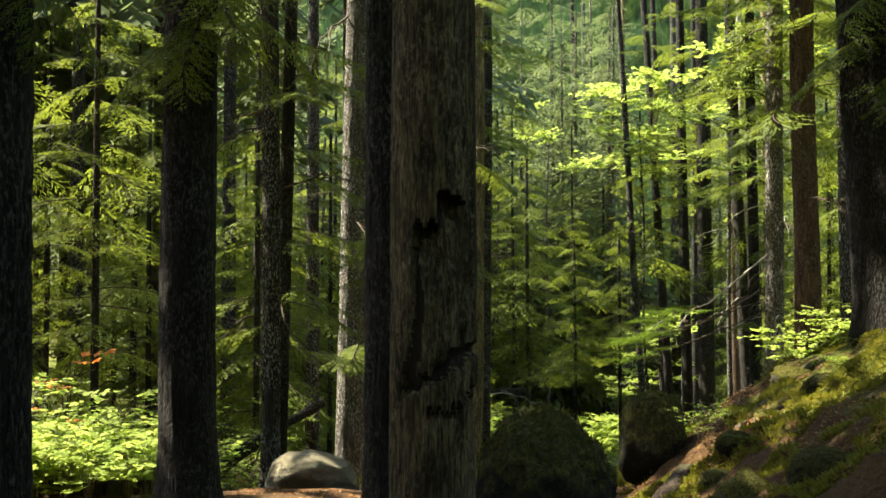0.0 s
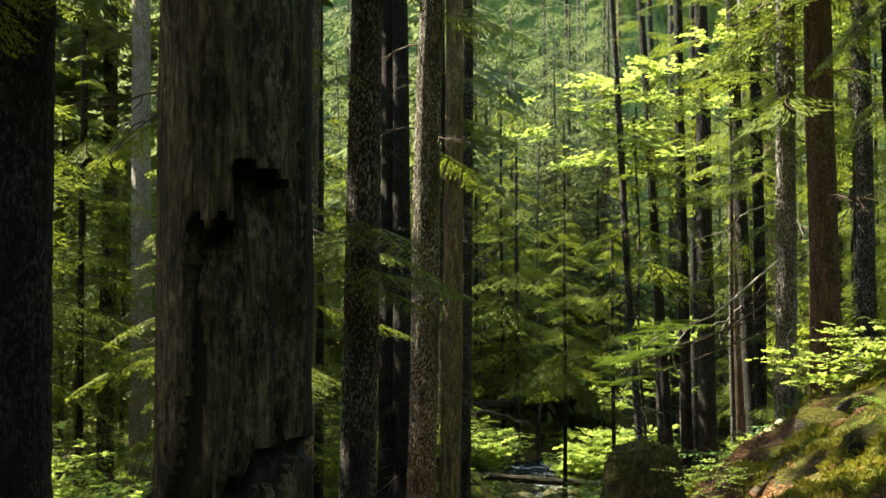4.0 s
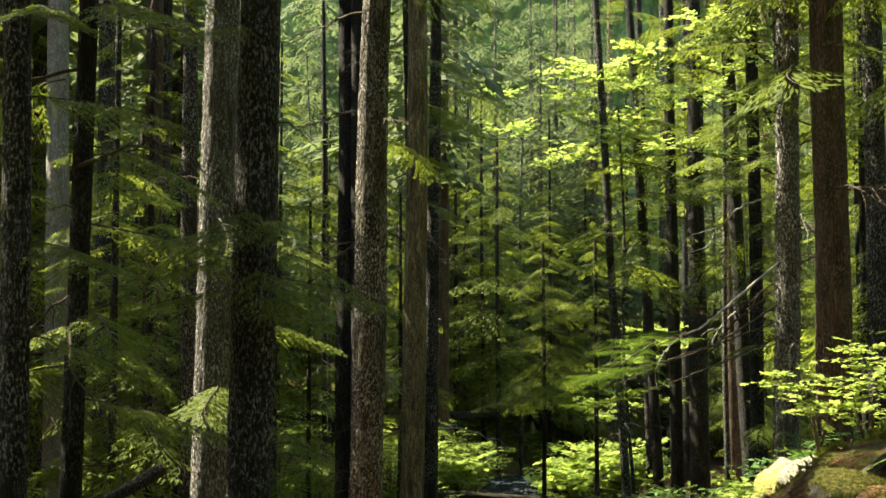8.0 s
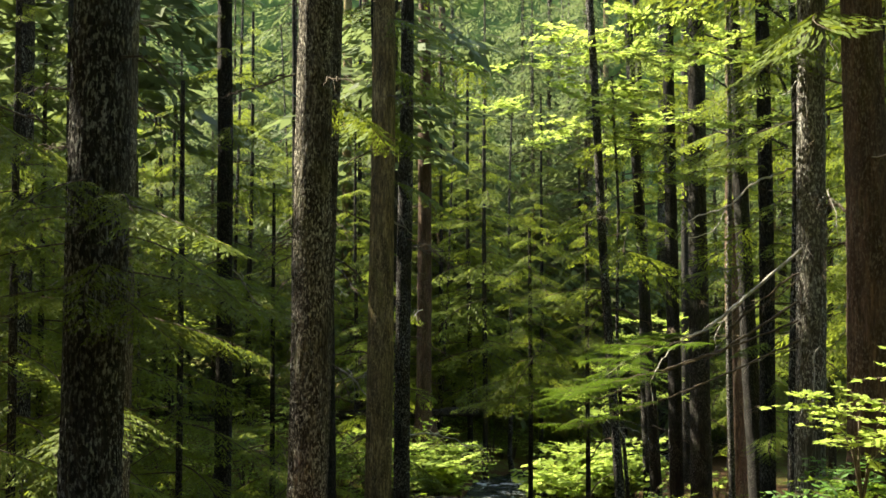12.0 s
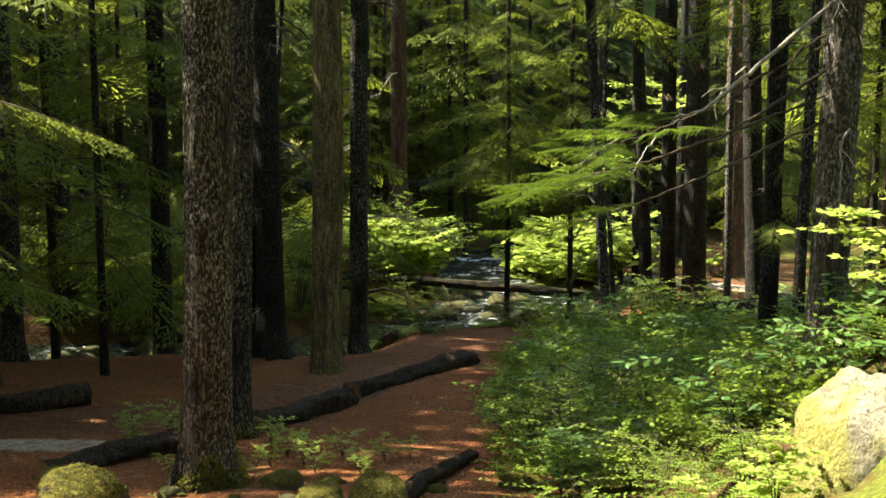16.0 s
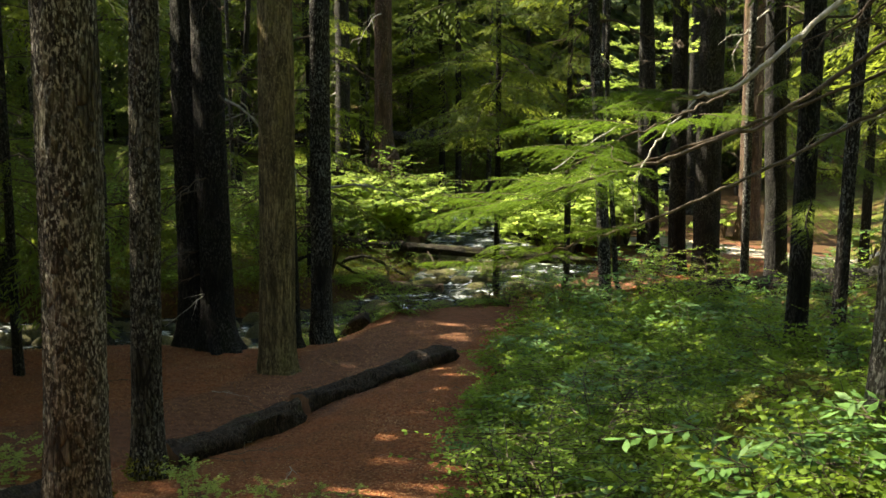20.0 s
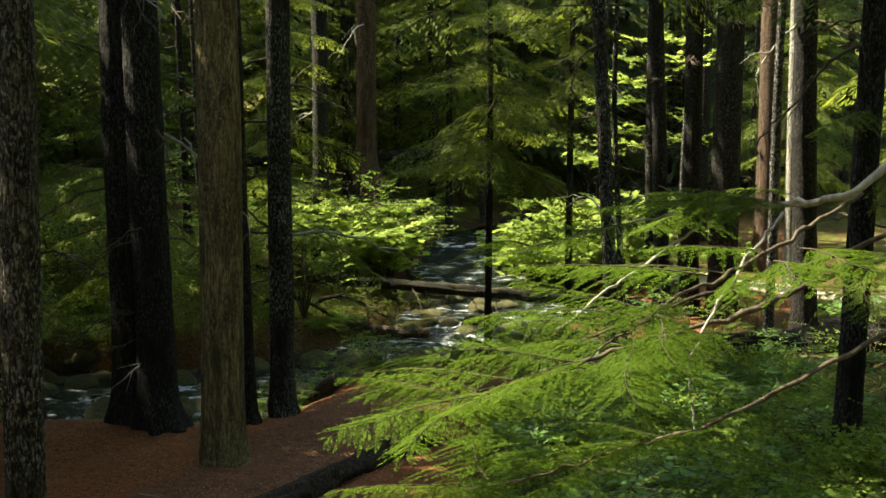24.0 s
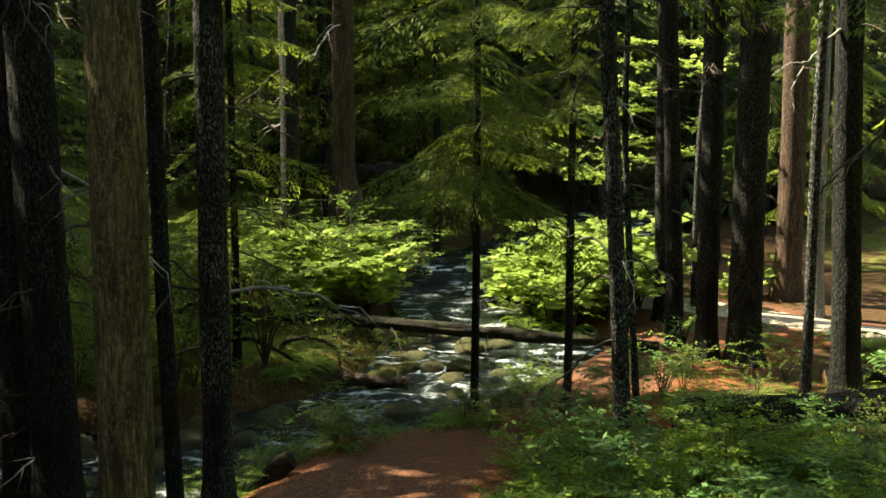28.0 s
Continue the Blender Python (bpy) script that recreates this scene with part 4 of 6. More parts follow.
# feathery boughs on the trees along the right bank
LACE = [crown_mesh("lower_crown", 250 + k, 0.0, 7.5, 2.3, 25, (0.09, 0.075, 0.135, 0.03), NEEDLES, 0.25, 0.6) for k in range(3)]
for k, (tx, ty, h, s) in enumerate(((5.35, 33.5, 5.6, 1.0), (7.22, 40.6, 7.6, 1.15), (8.09, 39.4, 8.4, 1.25), (6.87, 28.47, 4.4, 0.8), (6.87, 28.47, 8.6, 1.0), (7.94, 25.21, 5.4, 1.05), (8.64, 36.1, 8.0, 1.0), (5.52, 21.54, 5.4, 0.8), (5.81, 20.66, 5.8, 0.75), (10.31, 43.0, 8.5, 1.0), (1.05, 31.9, 8.2, 0.8), (-2.41, 32.8, 4.5, 1.0))):
    part("lower_crown", LACE[k % 3], thing_at(tx, ty), "", rotation(0, 0, k * 1.3, (0, 0, h), s))

# the fir beside the rock carries long low boughs over the shrubs
j_tree = thing_at(5.52, 21.54)
jx, jy, jz = j_tree.location
g = np.random.default_rng(77)
J_LIMBS = ((((5.45, 21.5, 4.05), (4.65, 21.05, 3.47), (4.33, 20.9, 3.21), (4.1, 21.1, 3.14), (3.94, 21.18, 3.12), (3.6, 21.2, 3.06), (3.2, 21.2, 2.95)), 0.019, 16, 0.4),
           (((5.4, 21.5, 3.5), (4.5, 20.95, 3.02), (3.9, 20.7, 2.85), (3.45, 20.6, 2.74), (3.15, 20.55, 2.66), (2.9, 20.5, 2.6)), 0.014, 15, 0.4),
           (((5.4, 21.5, 3.1), (4.4, 20.8, 2.75), (3.8, 20.5, 2.55), (3.3, 20.5, 2.39), (3.0, 20.6, 2.28)), 0.012, 9, 0.5),
           (((4.33, 20.9, 3.21), (3.95, 20.5, 3.1), (3.6, 20.25, 3.0), (3.3, 20.05, 2.86)), 0.008, 12, 0.25),
           (((5.4, 21.5, 3.3), (4.4, 21.2, 2.95), (3.9, 21.4, 2.75), (3.4, 21.5, 2.52), (2.9, 21.5, 2.32)), 0.012, 10, 0.55))
J_SPRAYS = [bough(np.random.default_rng(210 + k), 1.5, 0.04, 0.024, 0.062, 0.0125, 0.08 + 0.04 * k, 0.007, side=0.45 + 0.08 * k, hang=0.04, ragged=0.38).mesh("bough", [FRESH, TWIG]) for k in range(4)]
for limb, (pts, thick, count, first) in enumerate(J_LIMBS):
    pts = np.array(pts)
    for k in range(count):
        u = (first + (1 - first) * (k + g.uniform(0, 1)) / count) * (len(pts) - 1)
        i = min(int(u), len(pts) - 2)
        o = pts[i] * (1 - u + i) + pts[i + 1] * (u - i) + g.normal(0, 0.02, 3)
        d = pts[i + 1] - pts[i]
        az = math.atan2(d[1], d[0]) + (-1) ** k * g.uniform(0.2, 1.15)
        s = (0.4 - 0.12 * u / (len(pts) - 1)) * g.uniform(0.65, 1.25)
        part("bough", J_SPRAYS[k % 4], j_tree, "", rotation(g.normal(0, 0.16), radians(g.uniform(-6, 9)), az, (o[0] - jx, o[1] - jy, o[2] - jz), s))
for z, az, s, dr in ((5.4, 180, 0.8, 22), (6.2, 230, 0.9, 22)):
    add_bough(j_tree, z, az, s, dr, SPRAYS, 0.1)


def limb_mesh(points, r0, r1, mat, sides=7, twist=0.2):
    p = np.asarray(points, float)
    s = np.linspace(0, len(p) - 1, 8 * len(p))
    q = np.stack([np.interp(s, np.arange(len(p)), p[:, k]) for k in range(3)], -1)
    for _ in range(4):
        q[1:-1] = (q[:-2] + 2 * q[1:-1] + q[2:]) / 4
    q[1:-1] += 0.006 * rng.normal(0, 1, (len(q) - 2, 3))
    v, f = tube(q, np.linspace(r0, r1, len(q)) * (1 + twist * rng.normal(0, 0.5, len(q))), sides)
    return raw_mesh("limb", v, f, [mat], smooth=True)


for k, (pts, thick, count, first) in enumerate(J_LIMBS):
    part("bare_limb", limb_mesh([(a - jx, b - jy, c - jz) for a, b, c in pts], thick, 0.003, TWIG if k else PALE_TWIG), j_tree, "bare crooked limb")
for pts, r0 in ((((4.1, 21.0, 3.13), (3.85, 20.7, 2.95), (3.7, 20.55, 2.72), (3.72, 20.5, 2.5)), 0.006), (((3.94, 21.18, 3.12), (3.6, 20.9, 2.96), (3.3, 20.75, 2.78)), 0.006),
                (((5.4, 21.5, 4.9), (4.9, 21.3, 4.72), (4.6, 21.2, 4.45), (4.25, 21.1, 4.36), (4.05, 21.1, 4.12)), 0.014), (((4.6, 21.2, 4.45), (4.45, 21.15, 4.2), (4.2, 21.1, 4.14)), 0.007)):
    part("bare_limb", limb_mesh([(a - jx, b - jy, c - jz) for a, b, c in pts], r0, 0.003, PALE_TWIG), j_tree, "bleached crooked limb")
for k in range(16):
    z, az, s = g.uniform(3.0, 7.5), g.uniform(130, 290), g.uniform(0.5, 1.0)
    part("dead_branch", BRANCHES[1 if k % 2 else 3], j_tree, "", rotation(g.normal(0, 0.4), radians(g.uniform(5, 40)), radians(az), (0.03 * z, 0, z - jz), s))


n_tree = thing_at(8.64, 36.1)
for pts, r0, r1 in ((((8.42, 36.1, 3.6), (8.1, 36.0, 3.4), (7.85, 35.95, 3.12), (7.66, 35.95, 2.8), (7.72, 35.95, 2.5)), 0.022, 0.006), (((7.85, 35.95, 3.12), (7.6, 35.9, 3.1), (7.4, 35.9, 2.95)), 0.01, 0.004)):
    part("bare_limb", limb_mesh([(a - n_tree.location.x, b - n_tree.location.y, c - n_tree.location.z) for a, b, c in pts], r0, r1, PALE_TWIG), n_tree, "bleached crooked limb")


# ---- the broken snag ----
def snag_mesh():
    sides, zs = 110, np.arange(-0.6, 5.2, 0.022)
    a = np.arange(sides) / sides * 2 * np.pi
    Z, A = np.meshgrid(zs, a, indexing="ij")
    w = Z + 1.5
    rad = 0.198 * (1 - 0.012 * Z) * (1 + 0.28 * np.exp(-np.clip(Z + 0.2, 0, None) / 0.5) * (1 + 0.4 * np.cos(3 * A)))
    grain = np.abs(vnoise(np.cos(A) * 9, np.sin(A) * 9, Z * 0.9)) * 0.6 + np.abs(vnoise(np.cos(A) * 22, np.sin(A) * 22, Z * 2.2)) * 0.4
    rad = rad - 0.016 * (0.5 - grain)
    x = rad * np.cos(A)
    front = np.sin(A) < 0.1
    jag = 0.03 * vnoise(x * 30, Z * 6, 1.0) + 0.015 * vnoise(x * 90, Z * 20, 1.0)
    step_top = np.where(x > 0.035, 3.56, 3.41) + jag
    left = -0.075 + 0.02 * vnoise(Z * 5, 2.0) - 0.06 * smooth01(3.1 - w, 0.0, 0.5)
    hollow = front & (w < step_top) & (w > 2.72 + 0.55 * x + jag) & (x > left) & (x < 0.165 + 0.015 * vnoise(Z * 6, 9.0))
    deep = hollow * (0.028 + 0.05 * smooth01(0.16 - (step_top - w), 0.0, 0.12))
    crack = front & (np.abs(w - (2.72 + 0.55 * x) - jag) < 0.026 + 0.02 * vnoise(x * 25, Z * 4, 3.0)) & (x > -0.15)
    crack2 = front & (np.abs(w - (2.55 + 0.3 * x) - 2 * jag) < 0.012 + 0.014 * vnoise(x * 30, Z * 5, 6.0)) & (x > -0.02)
    rad = rad - deep - 0.03 * (crack | crack2)
    slab = np.abs((A + 0.12 + np.pi) % (2 * np.pi) - np.pi) < 0.2
    ragged = w > 2.65 + 0.1 * vnoise(A * 8, Z * 3)
    rad = rad + 0.02 * (slab & ragged)
    v = np.stack([rad * np.cos(A), rad * np.sin(A), Z], -1).reshape(-1, 3)
    f = grid_faces(len(zs), sides, True)
    # shade under the hollow's lip and along its left edge, painted as dark faces
    edge_shade = hollow & ((step_top - w < 0.045 + 0.03 * vnoise(x * 40, Z * 9)) | (x - left < 0.018 + 0.05 * smooth01(3.25 - w, 0.0, 0.35) * (0.6 + 0.6 * vnoise(x * 20, Z * 7))) | ((w > 3.4) & (x < 0.06)))
    dark = (edge_shade | crack | crack2 | (slab & ragged)).ravel()
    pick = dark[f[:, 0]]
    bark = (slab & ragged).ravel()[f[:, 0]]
    return [raw_mesh(nm, v, f[sel], [mt], smooth=True) for nm, sel, mt in (("trunk", ~pick, STUMP_WOOD), ("hollow", pick & ~bark, DARK_WOOD), ("bark_strip", bark, DARK_WOOD))]


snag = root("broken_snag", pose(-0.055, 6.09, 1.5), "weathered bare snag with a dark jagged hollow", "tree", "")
for me, text in zip(snag_mesh(), ("", "hollow edges and cracks coloured dark for shade", "black strip of old bark")):
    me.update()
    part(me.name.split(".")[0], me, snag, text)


# ---- boulders and stones ----
def rock_mesh(seed, mat, sub=4, rough=0.22, angular=0.0, block=0.0):
    bm = bmesh.new()
    bmesh.ops.create_icosphere(bm, subdivisions=sub, radius=1)
    co = np.array([v.co[:] for v in bm.verts])
    n = fbm(co[:, 0] * 1.1 + seed * 5.1, co[:, 1] * 1.1, co[:, 2] * 1.1, 4)
    n2 = fbm(co[:, 0] * 5 + seed, co[:, 1] * 5, co[:, 2] * 5, 3)
    r = (1 + rough * 1.3 * n + 0.13 * n2 + 0.05 * fbm(co[:, 0] * 14 + seed, co[:, 1] * 14, co[:, 2] * 14, 2)) * (np.sum(np.abs(co) ** 5, axis=1) ** -0.2) ** block
    if angular:
        g = np.random.default_rng(seed)
        for _ in range(9):
            d = g.normal(0, 1, 3)
            d /= np.linalg.norm(d)
            k = co @ d
            r = np.where(k * r > 0.78, r * (1 - angular) + angular * 0.78 / np.maximum(k, 0.3), r)
    for v, k in zip(bm.verts, r):
        v.co *= k
    me = bpy.data.meshes.new("boulder")
    bm.to_mesh(me)
    bm.free()
    me.materials.append(mat)
    for p in me.polygons:
        p.use_smooth = True
    return me


BOULDERS = [rock_mesh(300 + k, ROCK, 4, 0.42, 0.55) for k in range(4)]
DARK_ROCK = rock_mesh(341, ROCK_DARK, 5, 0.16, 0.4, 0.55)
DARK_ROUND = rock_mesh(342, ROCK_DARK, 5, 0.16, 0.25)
PALE = [rock_mesh(310 + k, ROCK_BARE, 5, 0.12, 0.97, 0.5) for k in range(2)]
WET = [rock_mesh(320 + k, ROCK_WET, 3, 0.25, 0.4) for k in range(4)]


def moss_cover(me, seed, count=2200, size=0.06, mat=None):
    g = np.random.default_rng(seed)
    co = np.array([v.co[:] for v in me.vertices])
    nr = np.array([v.normal[:] for v in me.vertices])
    ok = np.flatnonzero(nr[:, 2] + 1.3 * fbm(co[:, 0] * 2, co[:, 1] * 2, co[:, 2] * 2 + seed, 3) > 0.3)
    i = g.choice(ok, count)
    h = Heap()
    d = nr[i] * 0.8 + g.normal(0, 0.6, (count, 3))
    h.leaves(co[i] + g.normal(0, 0.03, (count, 3)) - nr[i] * 0.02, d, g.normal(0, 1, (count, 3)), size * g.uniform(0.5, 1.3, count), size * 0.4 * g.uniform(0.6, 1.3, count))
    return h.mesh("moss", [mat or MOSS])


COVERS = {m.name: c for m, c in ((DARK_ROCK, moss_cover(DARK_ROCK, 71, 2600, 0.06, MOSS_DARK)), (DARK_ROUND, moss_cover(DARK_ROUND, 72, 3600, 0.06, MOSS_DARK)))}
COVERS |= {me.name: moss_cover(me, 77 + k) for k, me in enumerate(BOULDERS)}
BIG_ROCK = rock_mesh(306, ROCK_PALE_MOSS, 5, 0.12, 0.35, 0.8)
COVERS[BIG_ROCK.name] = moss_cover(BIG_ROCK, 99, 1400, 0.025)


def root_moss(tree, top, count, seed):
    """Moss tufts on the flared foot of a tree."""
    g = np.random.default_rng(seed)
    me = next(c for c in tree.children if c.name.startswith("trunk")).data
    co = np.array([v.co[:] for v in me.vertices if -0.1 < v.co.z < top])
    co = co[co[:, 2] < top * (0.45 + 0.9 * fbm(co[:, 0] * 4 + seed, co[:, 1] * 4, 0.0, 2))]
    p = co[g.integers(0, len(co), count)] + g.normal(0, 0.02, (count, 3))
    d = p * [1, 1, 0] / 0.3 + g.normal(0, 0.6, (count, 3))
    h = Heap()
    h.leaves(p, d, g.normal(0, 1, (count, 3)), 0.05 * g.uniform(0.5, 1.3, count), 0.02 * g.uniform(0.6, 1.3, count))
    part("moss", h.mesh("moss", [MOSS]), tree, "green moss over the roots")


for x, y, top, n in ((0.15, 22.41, 0.8, 3600), (0.07, 25.08, 0.5, 700)):
    root_moss(thing_at(x, y), top, n, int(x * 100))


def stone(me, x, y, z, sx, sy, sz, turn, label, name="boulder", group=""):
    ob = new(name, me)
    ob.matrix_world = pose(x, y, z, 0, 0, turn) @ Matrix.Diagonal((sx, sy, sz, 1))
    if me.name in COVERS:
        part("moss", COVERS[me.name], ob, "tufted green moss")
    return tagged(ob, label, "rock", group)


# both boulders below carry their shade in stone and moss colour
stone(DARK_ROUND, 0.62, 7.95, 1.93, 0.44, 0.42, 0.5, 20, "large rounded mossy boulder coloured dark for shade")
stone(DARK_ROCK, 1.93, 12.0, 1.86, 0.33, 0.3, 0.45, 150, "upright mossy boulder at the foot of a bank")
stone(PALE[0], 1.02, 7.55, 1.6, 0.17, 0.14, 0.13, 0, "small grey angular stone")
stone(PALE[1], -1.33, 13.5, 1.32, 0.5, 0.42, 0.27, 30, "pale sunlit boulder with flat broken faces")
stone(PALE[0], -3.3, 13.9, 1.15, 0.3, 0.25, 0.2, 100, "pale sunlit stone in low plants")
stone(PALE[1], -3.75, 14.3, 1.12, 0.25, 0.2, 0.17, 200, "pale sunlit stone in low plants")
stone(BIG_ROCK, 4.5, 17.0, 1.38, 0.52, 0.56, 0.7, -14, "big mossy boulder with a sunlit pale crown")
for k, (x, y, s) in enumerate(((2.27, 9.98, 0.14), (1.95, 8.3, 0.23), (2.36, 8.0, 0.2), (2.05, 9.7, 0.12), (2.85, 11.2, 0.17), (3.2, 10.6, 0.2), (1.55, 8.9, 0.1), (3.3, 12.2, 0.18))):
    stone((DARK_ROUND, BOULDERS[k % 4], DARK_ROCK)[k % 3], x, y, on_ground(x, y) - 0.2 * s, s * 1.3, s * 1.1, s * 0.85, k * 70, "mossy stone half buried in the bank", "stone", "stones in the bank")
for k, (x, y, s) in enumerate(((-0.72, 21.55, 0.36), (1.28, 21.5, 0.2), (1.82, 21.45, 0.3), (0.9, 22.2, 0.2), (5.52, 23.95, 0.64), (4.55, 22.9, 0.36), (-1.15, 22.3, 0.25), (3.0, 22.0, 0.2), (6.3, 32.6, 0.22))):
    stone(BOULDERS[(k + 1) % 4], x, y, on_ground(x, y) + s * 0.2, s * 1.05, s * 0.85, s * 0.68, k * 50, "moss-covered boulder on the forest floor", "boulder", "mossy boulders")
g = np.random.default_rng(39)
for k in range(18):
    x, y, s = g.uniform(-2.4, 2.4), g.uniform(21.2, 22.6), g.uniform(0.04, 0.1)
    stone((BOULDERS[0], WET[0], BOULDERS[2], WET[2])[k % 4], x, y, on_ground(x, y) + s * 0.2, s * 1.2, s, s * 0.7, k * 47, "small stone among roots and needles", "stone", "stones by the roots")
r = np.random.default_rng(33)
cp = np.array(CREEK, float)
for k in range(70):
    s = r.uniform(0.18, 0.62)
    x = -6 + 14 * s * 1.0
    i = np.searchsorted(cp[:, 0], x) - 1
    i = min(max(i, 2), len(cp) - 3)
    u = r.uniform(0, 1)
    x, y = cp[i] * (1 - u) + cp[i + 1] * u + r.normal(0, 0.95, 2)
    w = r.uniform(0.12, 0.36)
    stone(WET[k % 4], x, y, max(-1.98, on_ground(x, y)) + 0.1 * w, w, w * 0.8, w * 0.6, r.uniform(0, 360), "wet dark stone in the creek", "creek_stone", "creek stones")


# ---- logs and sticks ----
def log(name, label, pts, r0, r1, mat=LOG, end_mat=None):
    """A fallen log along pts with a broken grainy end."""
    p = np.asarray(pts, float)
    base = p[0].copy()
    L = np.r_[0, np.cumsum(np.linalg.norm(np.diff(p, axis=0), axis=1))]
    s = np.arange(0, L[-1], 0.06)
    q = np.stack([np.interp(s, L, p[:, k]) for k in range(3)], -1) - base
    for _ in range(3):
        q[1:-1] = (q[:-2] + 2 * q[1:-1] + q[2:]) / 4
    sides = 18
    rad = np.linspace(r0, r1, len(q)) * (1 + 0.1 * vnoise(s * 1.7 + base[0] * 9, 1.0) + 0.07 * vnoise(s * 6 + base[0] * 9, 4.0))
    v, f = tube(q, rad, sides)
    c = np.repeat(q, sides, 0)
    d = v - c
    k = np.tile(np.arange(sides), len(q)) / sides * 2 * np.pi
    ss = np.repeat(s, sides)
    d *= (1 + 0.3 * (np.abs(vnoise(np.cos(k) * 3 + base[1], np.sin(k) * 3, ss * 1.2)) - 0.3) + 0.12 * vnoise(np.cos(k) * 1.3, np.sin(k) * 1.3 + base[0], ss * 3) + 0.14 * np.sign(vnoise(np.cos(k) * 2.2, np.sin(k) * 2.2, ss * 2.1 + base[1])))[:, None]
    me = raw_mesh("log", c + d, f, [mat], smooth=True)
    ob = root(name, Matrix.Translation(base), label, "log")
    part("stem", me, ob)
    for end, rr, nm in ((0, rad[0], "cut_end"), (-1, rad[-1], "cut_end")):
        a = np.arange(sides) / sides * 2 * np.pi
        rim = (c + d).reshape(len(q), sides, 3)[end]
        mid = q[end] - (q[1] - q[0] if end == 0 else q[-2] - q[-1]) * 0.25
        vv = np.concatenate([rim, (rim + mid) / 2 + 0.006 * rng.normal(0, 1, (sides, 3)), np.repeat(mid[None], sides, 0)])
        part(nm, raw_mesh(nm, vv, grid_faces(3, sides, True), [end_mat or LOG_END]), ob, "rotten end grain")
    return ob


def lying(pts, lift):
    return [(x, y, on_ground(x, y) + lift) for x, y in pts]


log("edging_log", "decaying log edging the trail", lying(((1.17, 27.5), (2.86, 30.45)), 0.08), 0.14, 0.13)
log("edging_log", "decaying log edging the trail", lying(((0.12, 25.35), (1.16, 27.2)), 0.08), 0.15, 0.14)
log("fallen_branch", "thick broken branch lying in the needles", lying(((1.95, 21.3), (2.3, 22.5), (2.66, 23.8)), 0.07), 0.09, 0.06)
log("fallen_log", "short rotten log beside the trail", lying(((-1.4, 22.6), (-0.95, 23.5), (-0.5, 24.3)), 0.07), 0.1, 0.12)
log("fallen_log", "rotten log end beside the trail", lying(((-4.2, 26.0), (-2.9, 26.4), (-2.05, 26.85)), 0.1), 0.13, 0.15)
log("fallen_log", "thin mossy log among stones", lying(((1.3, 9.1), (1.6, 9.7), (1.98, 10.4)), 0.05), 0.08, 0.07)
log("fallen_log", "bare grey log on the mossy bank", lying(((2.6, 11.4), (3.3, 12.1), (4.2, 13.3)), 0.03), 0.035, 0.025, TWIG)
creek_log = log("creek_log", "long straight mossy log fallen across the creek", ((-4.6, 41.15, -0.95), (1.2, 40.6, -1.36), (6.9, 40.05, -1.72)), 0.115, 0.085, LOG_MOSSY)
for k, (u, az, dr, s) in enumerate(((5.6, -80, 40, 1.0), (6.3, -110, 55, 0.9), (7.0, -70, 35, 1.1), (7.7, 80, 30, 0.9), (8.6, -95, 50, 1.0), (4.6, -60, 30, 0.8), (7.3, -100, 62, 1.0), (8.1, -60, 45, 0.9), (6.7, 95, 20, 1.0))):
    part("dead_branch", BRANCHES[(0, 2, 3, 4)[k % 4]], creek_log, "", rotation(0, radians(dr), radians(az), (u, -0.095 * u, -0.068 * u), s))
log("creek_log", "short log half in the creek", ((0.4, 38.6, -1.72), (1.6, 38.7, -1.85), (2.8, 38.5, -1.85)), 0.09, 0.07)
log("fallen_log", "dark thick log in the undergrowth", ((6.3, 35.35, -1.25), (7.6, 34.6, -0.98), (9.6, 33.3, -0.5)), 0.17, 0.19, BARK_DARK)
log("fallen_log", "dark log beside the sunlit trail", lying(((8.9, 37.9), (9.6, 38.0), (10.3, 38.2)), 0.08), 0.13, 0.13, BARK_DARK)
log("fallen_log", "dark log across the far bank", ((-9.5, 46.5, -0.1), (-4, 46.9, 0.1), (3.0, 47.6, 0.25)), 0.16, 0.14, BARK_DARK)
log("leaning_log", "dead log leaning in the brush", ((-3.2, 18.6, 0.85), (-2.6, 18.9, 1.25), (-1.75, 19.3, 1.75)), 0.09, 0.07, BARK_DARK)
log("rotten_stump", "small black rotten stump on the creek bank", ((1.2, 33.35, on_ground(1.2, 33.35) - 0.1), (1.45, 33.25, on_ground(1.45, 33.25) + 0.16), (1.62, 33.2, on_ground(1.6, 33.2) + 0.2)), 0.16, 0.1, LOG, DARK_WOOD)


